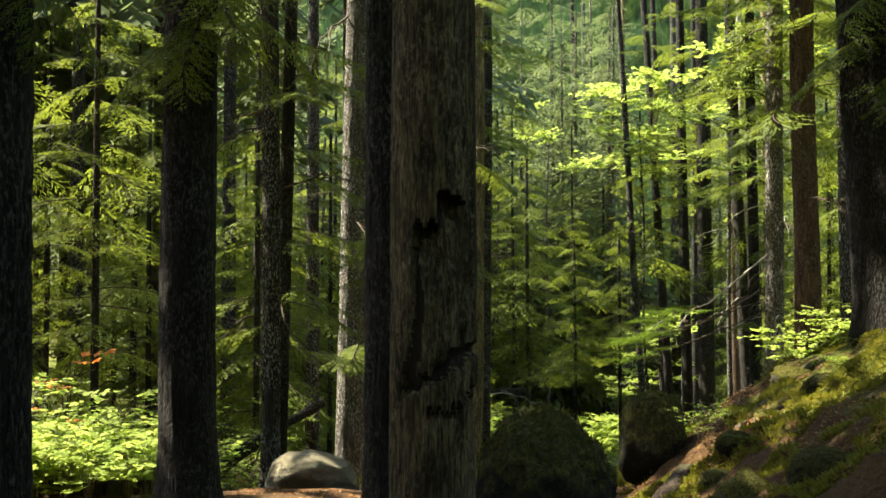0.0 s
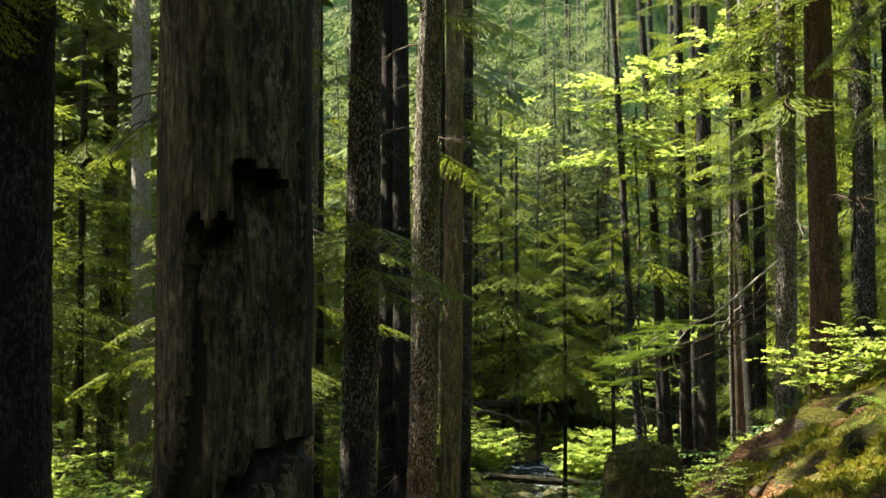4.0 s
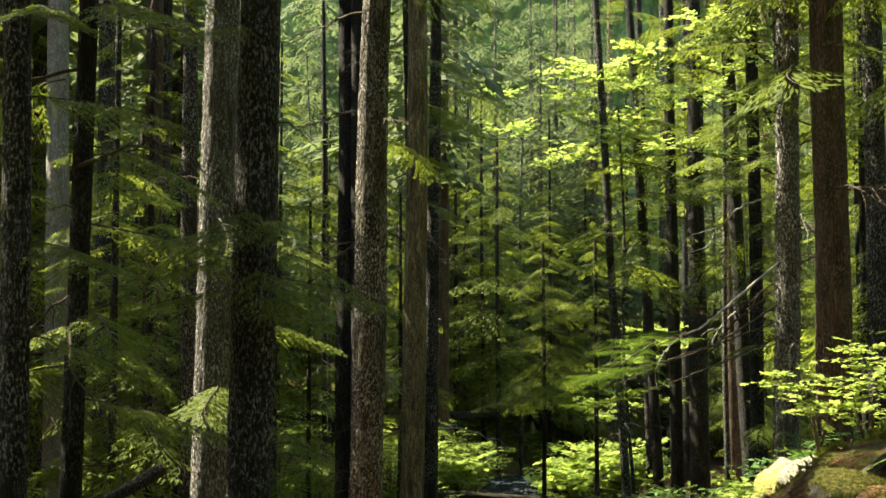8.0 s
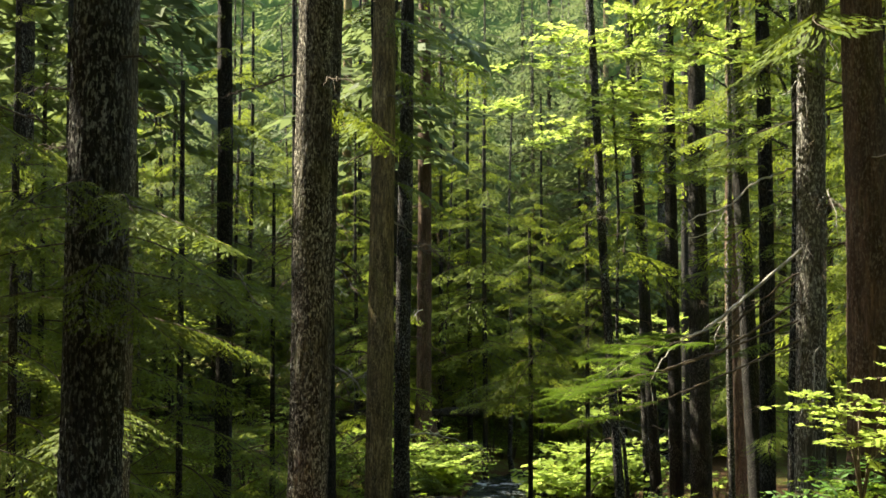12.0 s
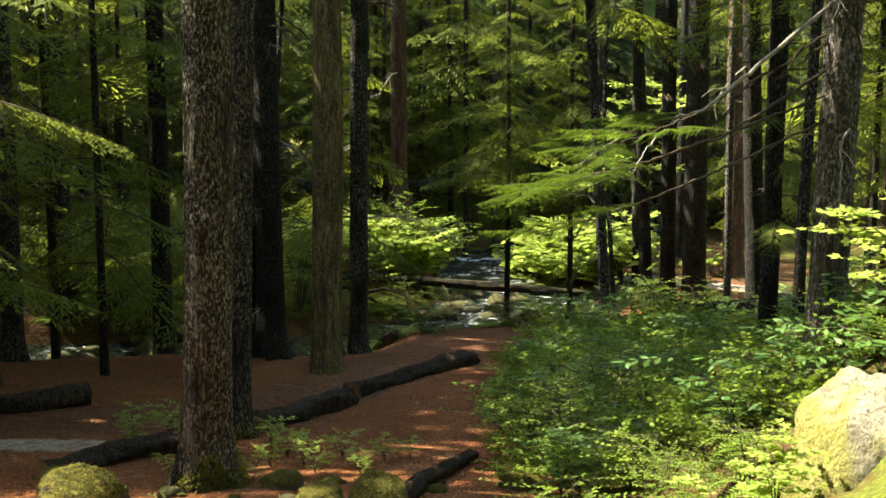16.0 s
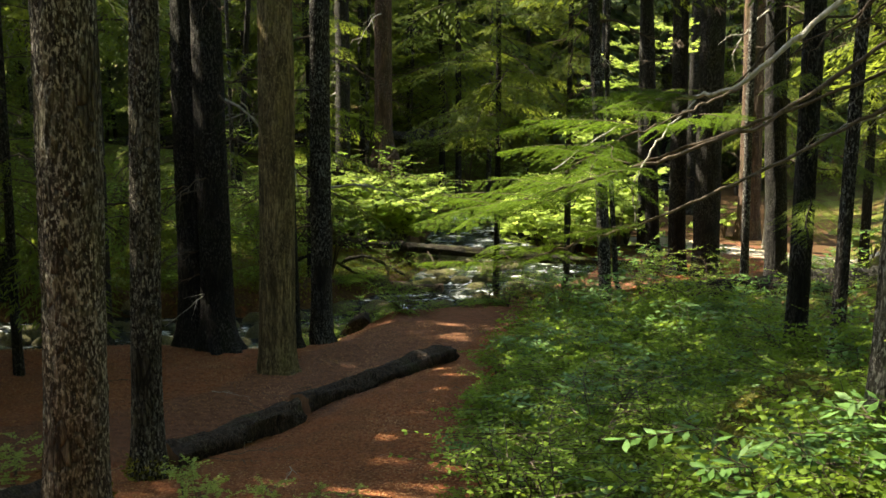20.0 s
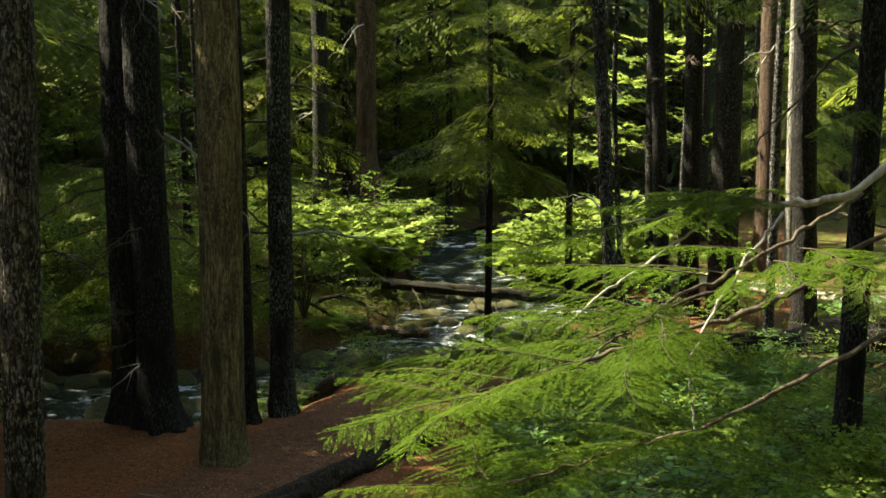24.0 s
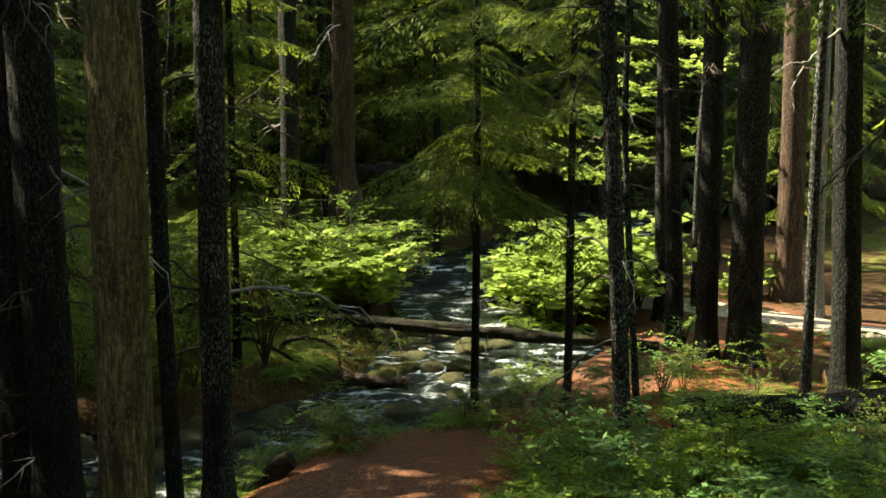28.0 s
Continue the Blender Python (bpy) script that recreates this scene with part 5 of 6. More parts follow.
# ---- shrubs ----
def bush_mesh(seed, tall, spread, stems, twigs, per, leaf, mat, kind="oval", split=True, tilt=0.3):
    r = np.random.default_rng(seed)
    h = Heap()
    P, D, N, L = [], [], [], []
    for k in range(stems):
        az = 2.4 * k + r.normal(0, 0.3)
        hh = tall * r.uniform(0.6, 1.05)
        t = np.linspace(0, 1, 7)
        outw = spread * r.uniform(0.35, 0.8) * t ** 1.5
        st = np.stack([np.cos(az) * outw, np.sin(az) * outw, hh * np.sin(t * 1.45)], -1) + np.r_[[[0, 0, 0]], r.normal(0, 0.02, (6, 3))]
        h.add(*tube(st[::2], 0.011 * tall * (1.1 - t[::2]), 4), 1)
        for j in range(twigs):
            u = r.uniform(0.3, 1.0)
            o = np.array([np.interp(u, t, st[:, c]) for c in range(3)])
            ta = az + r.normal(0, 1.1)
            ln = spread * r.uniform(0.35, 0.75)
            d = np.array([math.cos(ta), math.sin(ta), r.uniform(-0.15, 0.3)])
            q = o + np.linspace(0, ln, 2)[:, None] * d
            h.add(*tube(q, np.array([0.005, 0.002]) * tall ** 0.5, 3), 1)
            s = np.linspace(0.15, 1, per)
            for sg in (-1, 1):
                side = np.cross(d, [0, 0, 1.0]) * sg
                P.append(o + s[:, None] * ln * d)
                D.append(d * 0.6 + side * 0.8 + r.normal(0, 0.22, (per, 3)) + [0, 0, -0.1])
                L.append(leaf * r.uniform(0.65, 1.15, per))
                N.append(np.tile([0, 0, 1.0], (per, 1)) + r.normal(0, tilt, (per, 3)))
    P, D, N, L = map(np.concatenate, (P, D, N, L))
    if kind == "oval":
        h.leaves(P, D, N, L, L * 0.55, 0)
    elif kind == "long":
        h.leaves(P, D, N, L, L * 0.3, 0, 0.55)
    else:
        d0 = D / np.linalg.norm(D, axis=1)[:, None]
        sd = np.cross(d0, N)
        for w, f in ((0, 1.0), (0.85, 0.85), (-0.85, 0.85)):
            h.leaves(P, d0 * math.cos(w) + sd * math.sin(w), N, L * f, L * f * 0.56, 0, 0.5)
    if not split:
        return h.mesh("foliage", [mat, TWIG])
    both = []
    for which, name, m in ((1, "stem", TWIG), (0, "foliage", mat)):
        one = Heap()
        for v, f, k in zip(h.v, h.f, h.m):
            if k[0] == which:
                one.add(v, f - f.min(), 0)
        both.append(one.mesh(name, [m]))
    return both


HUCKLE = [bush_mesh(400 + k, 0.75, 0.65, 7, 6, 7, 0.047, SHRUB) for k in range(4)]
LOW = [bush_mesh(410 + k, 0.32, 0.5, 6, 5, 6, 0.045, SHRUB, split=False) for k in range(3)]
VINE = [bush_mesh(420 + k, 1.3, 0.9, 5, 7, 5, 0.1, MAPLE, "maple") for k in range(3)]
WAXY = [bush_mesh(430 + k, 0.7, 0.5, 6, 5, 5, 0.13, BROADLEAF, "long") for k in range(2)]
VINE_BIG = [bush_mesh(425 + k, 1.3, 0.9, 6, 6, 4, 0.16, MAPLE, "maple") for k in range(3)]
TALL_BUSH = [bush_mesh(440 + k, 1.7, 1.2, 7, 8, 7, 0.09, SHRUB) for k in range(3)]


def fern_mesh(seed):
    r = np.random.default_rng(seed)
    h = Heap()
    for k in range(9):
        az, ln, up = 0.7 * k + r.normal(0, 0.15), r.uniform(0.45, 0.75), r.uniform(0.7, 1.2)
        t = np.linspace(0, 1, 15)
        st = np.stack([np.cos(az) * ln * t, np.sin(az) * ln * t, ln * (up * t - 0.9 * up * t ** 2.2)], -1)
        h.add(*tube(st, 0.004 * (1.1 - t), 3), 1)
        d = np.gradient(st, axis=0)
        d /= np.linalg.norm(d, axis=1)[:, None]
        for sg in (-1, 1):
            sd = np.cross(d, [0, 0, 1.0]) * sg
            h.leaves(st[1:], (sd + 0.35 * d)[1:], np.tile([0, 0, 1.0], (14, 1)) + r.normal(0, 0.15, (14, 3)), 0.16 * np.sin(0.35 + 2.5 * t[1:]) + 0.01, np.full(14, 0.035), 0)
    return h.mesh("fronds", [SHRUB, TWIG])


FERNS = [fern_mesh(450 + k) for k in range(2)]
COVER = [bush_mesh(480 + k, 0.5, 0.6, 9, 7, 6, 0.066, SHRUB, tilt=0.85) for k in range(4)]
KINDS = {"cover": (COVER, "huckleberry_bush", "dense small-leaved green bush beside the trail"), "huckle": (HUCKLE, "huckleberry_bush", "small-leaved green bush in the undergrowth"), "low": (LOW, "low_plant", "low leafy green plant on the forest floor"),
         "vine": (VINE, "vine_maple", "vine maple shrub with bright lobed leaves"), "glow": (VINE_BIG, "vine_maple", "sunlit vine maple with glowing yellow-green leaves"), "autumn": ([bush_mesh(460, 1.9, 0.5, 3, 3, 3, 0.13, AUTUMN, "maple")], "vine_maple", "slender vine maple with orange-red autumn leaves"), "waxy": (WAXY, "broadleaf_shrub", "shrub with long waxy green leaves"),
         "tall": (TALL_BUSH, "leafy_bush", "tall leafy bush on the creek bank"), "fern": (FERNS, "fern", "sword fern with arching fronds")}


def plant(kind, x, y, s=1.0, turn=None, z=None, label=""):
    meshes, name, text = KINDS[kind]
    k = int(abs(x * 131 + y * 71)) % len(meshes)
    m = pose(x, y, (on_ground(x, y) if z is None else z) - 0.02, 0, 0, (x * 911 + y * 377) % 360 if turn is None else turn) @ Matrix.Diagonal((s, s, s, 1))
    if isinstance(meshes[k], list):
        ob = root(name, m, label or text, "plant")
        for me in meshes[k]:
            part(me.name.split(".")[0], me, ob)
    else:
        ob = new(name, meshes[k])
        ob.matrix_world = m
    return tagged(ob, label or text, "plant", name.replace("_", " ") + "s")


r = np.random.default_rng(61)
n = 0
while n < 60:
    y = r.uniform(20.5, 37)
    edge = np.interp(y, [20, 24, 28, 31, 33, 36], [3.1, 3.2, 3.6, 4.1, 4.2, 5.6])
    x = edge + abs(r.normal(0, 1.9))
    if math.hypot(x - 4.55, y - 17.05) < 1.2:
        continue
    plant(("huckle", "huckle", "low", "waxy", "fern", "huckle", "low")[n % 7], x, y, r.uniform(0.7, 1.25))
    n += 1
for k in range(190):
    x, y = r.uniform(-15, 6), r.uniform(36.5, 54)
    if 1.6 < creek_distance(np.array(x), np.array(y)):
        plant(("tall", "huckle", "fern", "low", "vine")[k % 5], x, y, r.uniform(0.7, 1.15))
for x, y, s in ((0.9, 42.4, 1.1), (1.7, 43.0, 1.2), (0.2, 43.5, 1.1), (2.3, 44.0, 1.1), (1.1, 44.2, 1.3)):
    plant("tall", x, y, s)
for x, y, s in ((1.2, 41.9, 1.1), (2.0, 42.3, 1.0), (0.3, 42.6, 1.0), (5.2, 43.0, 1.0), (6.1, 43.6, 1.2), (5.9, 42.6, 0.9), (6.7, 44.4, 1.2), (5.2, 44.3, 1.2), (5.3, 43.4, 1.0), (5.6, 43.5, 1.2), (4.9, 44.9, 1.2), (6.4, 43.0, 0.9), (7.6, 44.5, 0.8), (9.6, 44.6, 0.6), (8.9, 43.8, 0.5), (11.4, 40, 0.8)):
    plant("glow", x, y, s * 1.05)
for k in range(26):
    x, y = r.uniform(5.0, 7.2), r.uniform(42.2, 44.8)
    plant("glow", x, y, r.uniform(0.85, 1.3))
for k in range(16):
    x, y = r.uniform(0.0, 2.6), r.uniform(41.8, 44.2)
    plant("glow", x, y, r.uniform(0.8, 1.25), label="vine maple shrub with bright lobed leaves")
for k in range(14):
    x, y = r.uniform(4.6, 6.0), r.uniform(36.6, 39.4)
    if trodden(np.array(x), np.array(y)) < 0.3:
        plant(("huckle", "low", "fern")[k % 3], x, y, r.uniform(0.5, 0.8))
for k in range(60):
    y = r.uniform(14.5, 26)
    x = r.uniform(-0.36 * y - 2, -2.9)
    plant(("huckle", "vine", "tall", "fern", "low", "tall")[k % 6], x, y, r.uniform(0.6, 1.0))
for k in range(34):
    x, y = r.uniform(-6.2, -3.3), r.uniform(13.2, 18.5)
    plant(("vine", "low", "huckle", "low")[k % 4], x, y, r.uniform(0.5, 0.9))
for k in range(46):
    x, y = r.uniform(-6.0, -2.7), r.uniform(12.2, 16.5)
    plant("vine", x, y, r.uniform(0.35, 0.62), label="low sunlit shrub with pale yellow-green leaves")
for i in range(31):
    for j in range(9):
        y = 19.9 + 0.44 * i + r.uniform(-0.2, 0.2)
        x = np.interp(y, [19, 23, 28, 31, 34], [3.35, 3.15, 3.25, 3.75, 4.6]) + 0.44 * j + r.uniform(-0.2, 0.2)
        if not (4.85 < x < 6.2 and 22.3 < y < 24.6) and math.hypot(x - 4.55, y - 22.9) > 0.5 and not (y < 21.4 and j < 3):
            plant(("cover", "cover", "low", "cover", "waxy", "cover", "fern", "cover")[(3 * i + 5 * j) % 8], x, y, r.uniform(0.65, 1.1) * (0.75 if j == 0 else 1.0))
for k in range(34):
    u = r.uniform(0, 1)
    x, y = -1.5 + 5.2 * u + r.normal(0, 0.25), 33.6 + 2.0 * u + r.normal(0, 0.3)
    plant(("low", "fern", "huckle", "low")[k % 4], x, y, r.uniform(0.45, 0.8))
for k in range(44):
    u = r.uniform(0, 1)
    x = np.interp(u, [0, 0.5, 1], [0.3, 2.3, 4.8]) + r.normal(0, 0.2)
    y = np.interp(u, [0, 0.5, 1], [33.1, 34.3, 38.0]) + r.normal(0, 0.22)
    plant(("huckle", "fern", "low", "huckle")[k % 4], x, y, r.uniform(0.4, 0.7))
for k in range(60):
    x, y = r.uniform(-4.5, 3.4), r.uniform(35.8, 41)
    if 1.05 < creek_distance(np.array(x), np.array(y)) < 1.9:
        plant(("fern", "low", "huckle")[k % 3], x, y, r.uniform(0.45, 0.8))
plant("autumn", -5.1, 17.3, 1.0)
plant("autumn", -5.9, 18.2, 0.85)
for k in range(44):
    x, y = r.uniform(-5.8, -2.6), r.uniform(11.6, 15)
    plant("glow", x, y, r.uniform(0.34, 0.52), label="low sunlit shrub with pale yellow-green leaves")
for k in range(60):
    x, y = r.uniform(-9, 0.5), r.uniform(36.3, 40.5)
    if creek_distance(np.array(x), np.array(y)) > 1.5:
        plant(("huckle", "fern", "tall", "low")[k % 4], x, y, r.uniform(0.55, 0.95))
for k in range(16):
    x, y = r.uniform(3.4, 4.3), r.uniform(17.3, 19.6)
    plant(("low", "fern", "huckle")[k % 3], x, y, r.uniform(0.4, 0.65))
for x, y, s in ((0.62, 23.4, 0.3), (1.1, 23.0, 0.32), (0.55, 22.7, 0.3), (1.5, 23.3, 0.28), (-0.6, 24.8, 0.42), (-0.95, 24.4, 0.35), (0.5, 24.4, 0.34), (-0.35, 23.2, 0.25), (0.72, 24.0, 0.42), (1.3, 23.9, 0.34), (1.75, 23.6, 0.32), (0.95, 23.4, 0.36), (-0.75, 25.2, 0.45), (-1.1, 24.9, 0.4), (1.55, 22.8, 0.26), (2.0, 23.9, 0.26)):
    plant("vine", x, y, 0.72 * s, label="low vine maple sprig beside the trail")
for x, y, s, kind in ((0.6, 34.0, 0.6, "fern"), (1.2, 34.6, 0.7, "low"), (1.7, 34.9, 0.75, "huckle"), (2.3, 35.7, 0.8, "huckle"), (2.9, 35.9, 0.8, "low"), (3.3, 37.0, 0.8, "huckle"), (3.6, 38.2, 0.8, "fern"), (4.2, 38.0, 0.7, "low"), (4.6, 39.2, 0.7, "huckle"), (0.2, 34.1, 0.6, "low"), (1.45, 34.0, 0.7, "huckle"), (2.1, 34.6, 0.8, "huckle"), (2.7, 35.2, 0.7, "low"), (1.9, 35.3, 0.8, "fern"), (0.9, 34.2, 0.6, "low"), (3.1, 36.2, 0.7, "huckle"), (-1.8, 33.6, 0.8, "low"), (-3.2, 33.4, 0.8, "fern"), (-5.0, 33.2, 0.9, "huckle"), (7.9, 38.7, 0.55, "huckle"), (8.4, 38.9, 0.5, "low")):
    plant(kind, x, y, s)
for x, y, s in ((5.1, 17.25, 0.75), (5.4, 16.9, 0.8), (4.75, 17.6, 0.7), (5.8, 17.4, 0.8)):
    plant("vine", x, y, s, z=2.02 if x < 5.2 else None, label="vine maple with sunlit leaves above a mossy rock")
for x, y, s in ((3.5, 16.6, 0.32), (3.36, 16.85, 0.28), (3.75, 16.5, 0.26)):
    plant("glow", x, y, s, label="shrub with pale sunlit leaves against a boulder")
for k in range(70):
    x, y = r.uniform(5.6, 13.0), r.uniform(22, 41)
    plant(("huckle", "low", "fern", "waxy")[k % 4], x, y, r.uniform(0.7, 1.2))
for k in range(26):
    x, y = r.uniform(2.2, 5.5), r.uniform(9, 20)
    if math.hypot(x - 4.55, y - 17.05) > 1.3:
        plant(("low", "fern", "huckle")[k % 3], x, y, r.uniform(0.35, 0.6))
for k in range(40):
    x, y = r.uniform(-3.4, 2.0), r.uniform(13.5, 20.5)
    if abs(x - 1.2) > 0.1:
        plant(("low", "fern", "huckle")[k % 3], x, y, r.uniform(0.4, 0.75))


# ---- moss tufts, litter ----
def scatter(name, label, count, xs, ys, size, mat, keep, flat, seed, category):
    g = np.random.default_rng(seed)
    x, y = g.uniform(*xs, count), g.uniform(*ys, count)
    ok = keep(x, y)
    x, y = x[ok], y[ok]
    n = len(x)
    p = np.stack([x, y, height(x, y) + 0.004], -1)
    d = g.normal(0, 1, (n, 3)) * [1, 1, 0.25 if flat else 0.3] + [0, 0, 0.0 if flat else 1.0]
    nm = g.normal(0, 0.3, (n, 3)) + ([0, 0, 1.0] if flat else [0.5, -1, 0])
    h = Heap()
    ln = size * g.uniform(0.5, 1.4, n)
    h.leaves(p, d, nm, ln, ln * (0.5 if flat else 0.35), 0)
    return tagged(new(name, h.mesh(name, [mat])), label, category, kind="stuff")


scatter("moss_tufts", "yellow-green moss tufts over the bank", 90000, (1.2, 4.4), (7.5, 14), 0.045, MOSS, lambda x, y: fbm(x * 0.8, y * 0.8, 1.5, 3) + 0.7 * fbm(x * 3, y * 3, 4.5, 2) > -0.05, False, 1, "moss")
scatter("moss_tufts", "moss tufts along the creek bank", 16000, (-5, 4), (36, 42), 0.06, MOSS, lambda x, y: (creek_distance(x, y) > 1.5) & (fbm(x * 0.9, y * 0.9, 2.5, 3) > -0.1), False, 4, "moss")
scatter("leaf_litter", "fallen brown needles and leaf scraps on the ground", 90000, (-4, 5), (19.5, 33), 0.026, LITTER, lambda x, y: creek_distance(x, y) < -1.8, True, 2, "litter")
scatter("leaf_litter", "fallen brown leaves and twigs on the bank", 42000, (-2, 4.6), (7.5, 14.5), 0.032, LITTER, lambda x, y: fbm(x * 1.1, y * 1.1, 9.5, 3) > 0.02, True, 3, "litter")


# ---- fallen twigs ----
STICKS = [dead_branch(np.random.default_rng(95 + k), 1.0, 0.012, 3, 0.03).mesh("fallen_twig", [(TWIG, PALE_TWIG)[k == 2]], True) for k in range(4)]
g = np.random.default_rng(64)
for k in range(70):
    if k < 26:
        x, y = g.uniform(1.6, 3.8), g.uniform(8, 13.5)
    elif k < 52:
        x, y = g.uniform(-2.5, 3.4), g.uniform(20.5, 31)
    else:
        x, y = g.uniform(4.5, 9), g.uniform(33, 40)
    a, s = g.uniform(0, 6.28), g.uniform(0.3, 0.8)
    dz = (on_ground(x + s * math.cos(a), y + s * math.sin(a)) - on_ground(x, y)) / s
    ob = new("fallen_twig", STICKS[k % 4])
    ob.matrix_world = Matrix.LocRotScale((x, y, on_ground(x, y) + 0.012), Euler((0, -math.atan(dz), a)), (s, s, s * 0.5))
    tagged(ob, "bare forked twig fallen on the forest floor", "twig", "fallen twigs")


# ferns, roots and stones that crowd the creek
g = np.random.default_rng(88)
for k in range(30):
    x, y = g.uniform(-0.8, 2.4), g.uniform(37.9, 41.2)
    if creek_distance(np.array(x), np.array(y)) > 1.3:
        plant(("fern", "low", "fern", "huckle", "low")[k % 5], x, y, g.uniform(0.45, 0.85))
for k in range(16):
    x, y = g.uniform(4.6, 5.6), g.uniform(41.4, 43.4)
    plant(("fern", "vine", "low", "fern")[k % 4], x, y, g.uniform(0.5, 0.9), z=max(-1.9, on_ground(x, y)), label="leafy plant hanging over the creek")
for k in range(26):
    x, y, w = g.uniform(1.9, 4.6), g.uniform(38.6, 42.6), g.uniform(0.1, 0.27)
    stone((WET[k % 4], WET[(k + 1) % 4], DARK_ROCK)[k % 3], x, y, max(-2.0, on_ground(x, y)) + 0.15 * w, w * 1.2, w, w * 0.65, g.uniform(0, 360), "dark mossy stone in the creek", "creek_stone", "creek stones")
GOLD_LOW = [bush_mesh(530 + k, 0.4, 0.5, 7, 6, 6, 0.05, GOLD, split=False) for k in range(2)]
KINDS["gold"] = (GOLD_LOW, "low_plant", "low plant turning gold and brown beside the trail")
for k, (x, y) in enumerate(((3.75, 35.4), (4.05, 35.7), (4.25, 35.2), (4.5, 36.0), (4.35, 34.8), (4.75, 35.3), (4.95, 34.6), (5.0, 36.2))):
    plant("gold" if k % 2 == 0 else "huckle", x, y, 0.62 + 0.05 * (k % 3))
for k, (x, y) in enumerate(((0.2, 39.0), (1.1, 39.6), (-0.6, 40.2))):
    z = on_ground(x, y)
    ob = root("exposed_root", pose(x, y, z), "grey arching root over the creek bank", "root")
    part("root", limb_mesh([(-0.5, 0.1, -0.05), (-0.3, 0.05, 0.22), (0.1, 0, 0.3), (0.5, -0.1, 0.16), (0.9, -0.2, -0.06)], 0.045, 0.025, LOG_MOSSY), ob)

# ---- slender maples between the conifers ----
MAPLE_SPRAY = [bush_mesh(470 + k, 0.5, 1.0, 5, 5, 5, 0.13, MAPLE, "maple", split=False) for k in range(3)]


def maple(x, y, tall, lo, seed, lean=(0.0, 0.0), count=9):
    g = np.random.default_rng(seed)
    ob = root("maple_tree", pose(x, y, on_ground(x, y)), "slender maple with bright layered lobed leaves", "tree", "maples")
    part("trunk", trunk_mesh("trunk", seed, 0.09, tall, lean, 0.3, BARK_FIR, sides=8, step=0.5, taper=0.8, bend=0.25), ob)
    for k in range(count):
        h = lo + (tall - lo) * (k + g.uniform(0, 1)) / count
        a = 2.4 * k + g.normal(0, 0.3)
        o = g.uniform(0.2, 1.0)
        part("leafy_branch", MAPLE_SPRAY[k % 3], ob, "", rotation(g.normal(0, 0.12), g.normal(0, 0.12), a, (lean[0] * h + math.cos(a) * o, lean[1] * h + math.sin(a) * o, h - 0.4), g.uniform(0.8, 1.4)))


def spread_maple(x, y, tall, seed, tufts):
    """A maple with flat layers of leaves at the places tufts."""
    g = np.random.default_rng(seed)
    z0 = on_ground(x, y)
    ob = root("maple_tree", pose(x, y, z0), "tall maple with flat layers of sunlit pale leaves", "tree", "maples")
    part("trunk", trunk_mesh("trunk", seed, 0.16, tall, (0, 0), 0.3, BARK_FIR, sides=8, step=0.5, taper=0.8, bend=0.2), ob)
    for k, (a, b, c, s) in enumerate(tufts):
        part("limb", limb_mesh([(0, 0, c - z0 - 0.5), ((a - x) * 0.6, (b - y) * 0.6, c - z0 - 0.2), (a - x, b - y, c - z0)], 0.025, 0.006, BARK_FIR), ob)
        part("leafy_branch", MAPLE_SPRAY[k % 3], ob, "", rotation(g.normal(0, 0.1), g.normal(0, 0.1), g.uniform(0, 6.3), (a - x, b - y, c - z0 - 0.3), s))


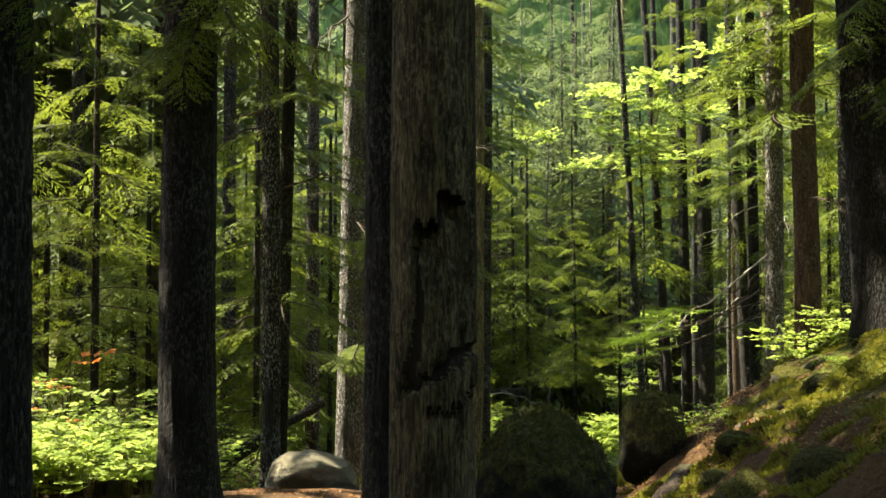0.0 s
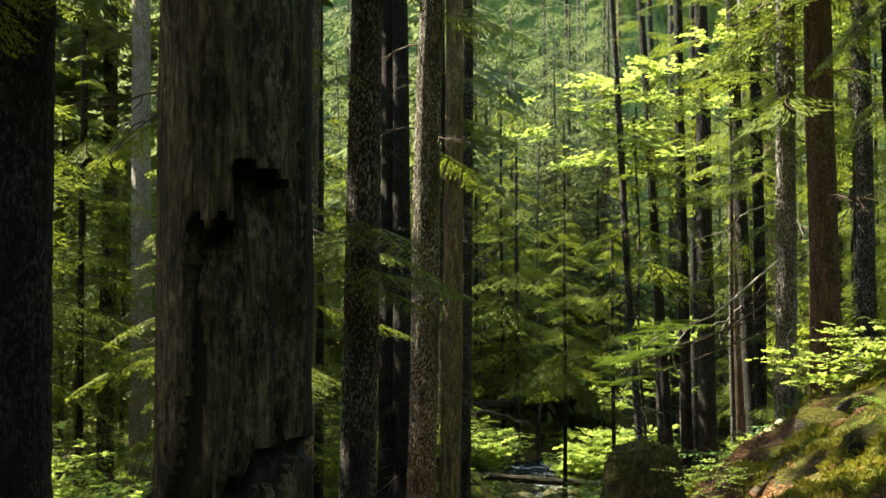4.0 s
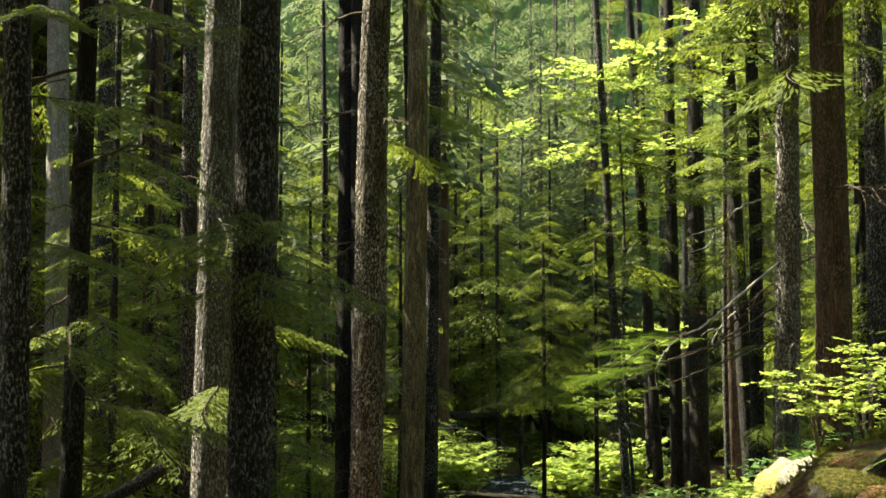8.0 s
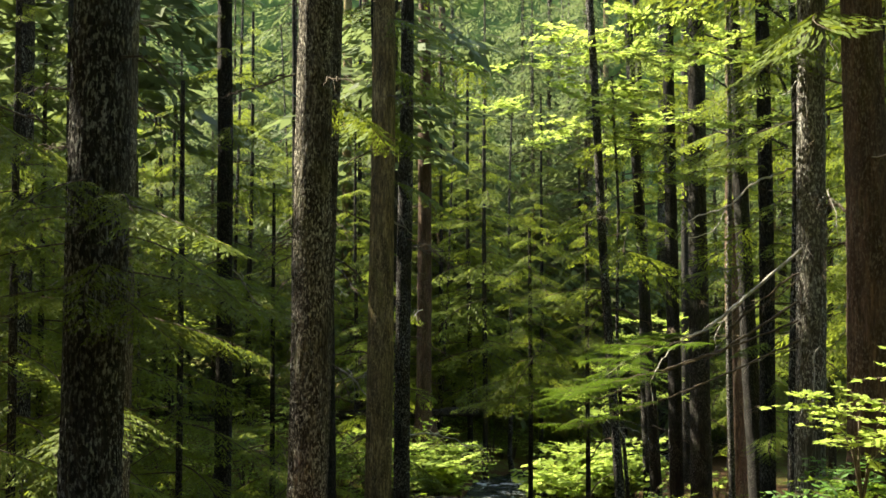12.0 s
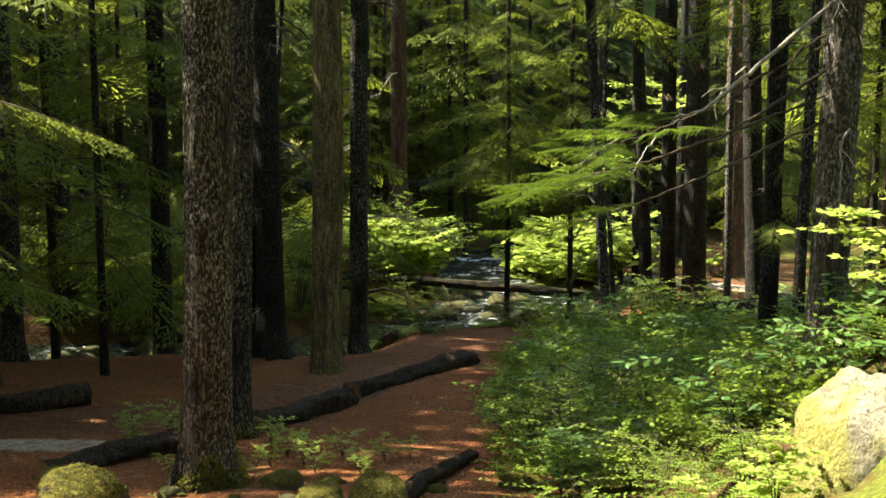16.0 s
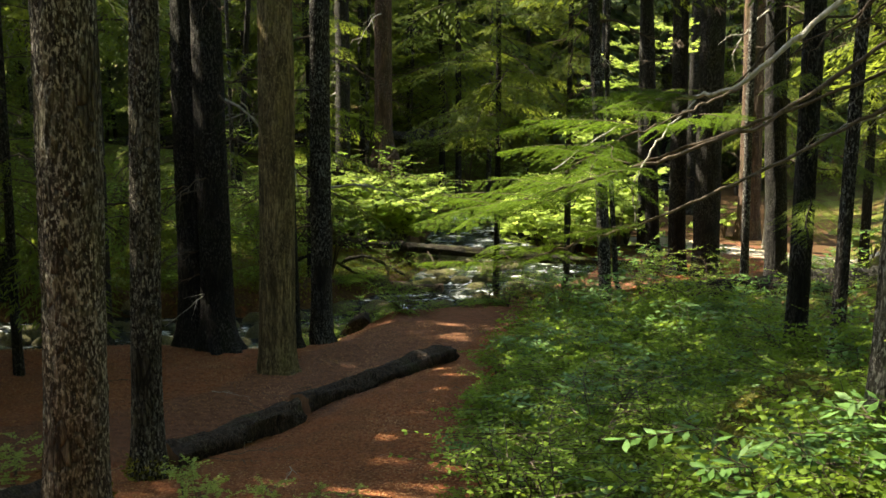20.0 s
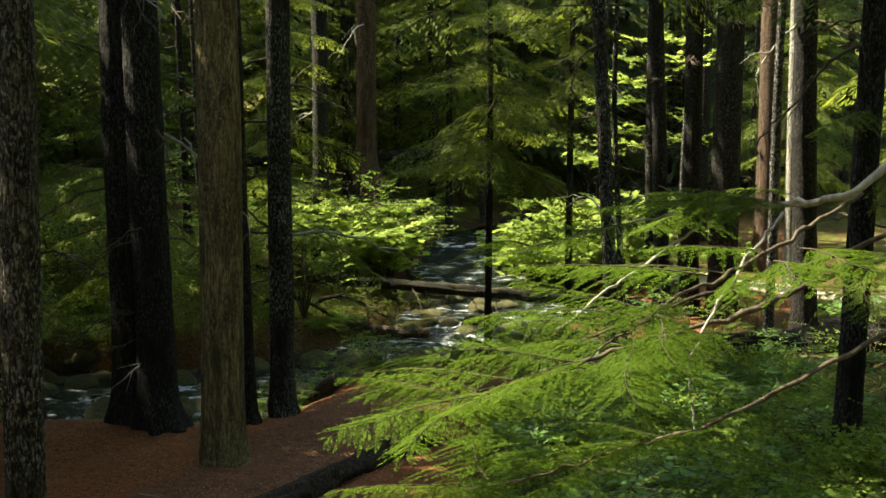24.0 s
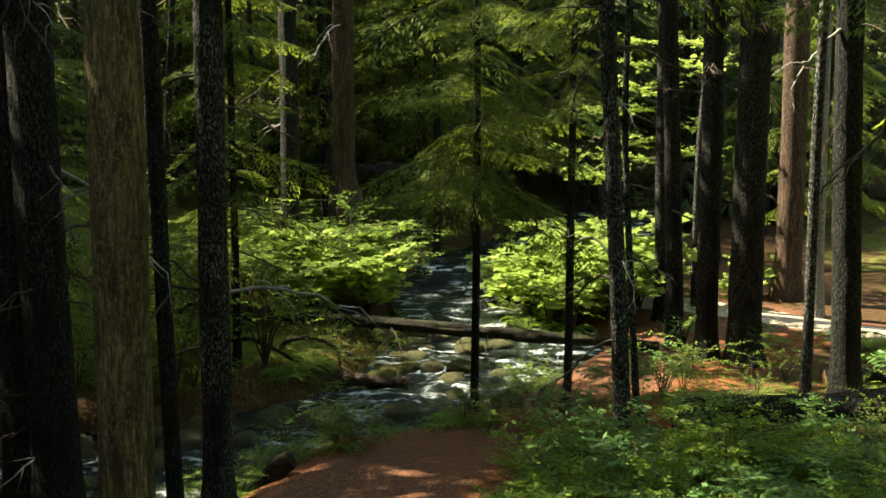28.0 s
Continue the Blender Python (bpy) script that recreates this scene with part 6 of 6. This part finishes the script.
spread_maple(7.9, 46.6, 9.0, 491, ((7.5, 46.0, 3.16, 0.55), (7.4, 46.4, 2.68, 0.50), (7.4, 45.6, 2.19, 0.80), (7.2, 46.0, 1.78, 0.60), (7.4, 46.2, 1.08, 0.50), (7.6, 45.6, 0.82, 0.55), (6.8, 46.0, 0.86, 0.50), (6.4, 46.0, 0.37, 0.80), (6.7, 46.6, 1.76, 0.50), (8.5, 46.3, 3.09, 0.70), (8.5, 45.7, 2.57, 0.75), (8.5, 46.0, 1.46, 0.60), (8.5, 45.5, 0.92, 0.65), (5.9, 46.5, 0.86, 0.50)))
spread_maple(6.9, 48.6, 4.0, 492, ((6.5, 48.0, 0.2, 0.7), (6.9, 48.2, 1.0, 0.7)))
spread_maple(7.5, 52.6, 15.0, 493, ((7.7, 52.0, 12.4, 1.1), (6.9, 52.0, 12.1, 1.0), (8.5, 52.0, 12.7, 1.0), (5.8, 52.0, 9.3, 0.8), (8.8, 50.8, 11.4, 1.0), (7.8, 51.6, 8.8, 0.9)))
spread_maple(4.2, 51.0, 12.5, 494, ((3.6, 51.6, 10.3, 0.9), (4.2, 50.2, 10.0, 0.8), (5.2, 51.6, 9.0, 0.9), (3.4, 50.6, 11.4, 0.8)))
spread_maple(8.2, 43.8, 11.5, 495, ((7.9, 44.6, 10.2, 0.9), (8.4, 42.6, 9.6, 0.9), (9.0, 43.6, 8.6, 0.8)))
spread_maple(6.6, 26.2, 9.5, 496, ((6.3, 26.0, 7.0, 0.7), (7.2, 26.5, 7.7, 0.75), (7.9, 26.2, 6.5, 0.6), (5.7, 25.7, 8.0, 0.7), (6.8, 27.0, 8.8, 0.7), (7.6, 26.4, 8.6, 0.7), (6.0, 26.6, 6.2, 0.6), (5.2, 26.4, 7.2, 0.6), (7.0, 25.6, 9.4, 0.7)))
spread_maple(7.9, 35.4, 12.0, 497, ((7.0, 35.0, 8.6, 0.9), (8.1, 35.5, 9.3, 0.9), (9.0, 36.0, 8.0, 0.8), (6.2, 35.2, 9.6, 0.9), (8.6, 34.8, 7.0, 0.7), (7.4, 35.2, 10.4, 0.9), (9.6, 35.6, 9.6, 0.9), (8.8, 36.4, 11.2, 0.9), (6.6, 36.0, 7.6, 0.7)))
maple(5.75, 34.2, 10.5, 8.0, 481, (-0.07, 0.0), 7)
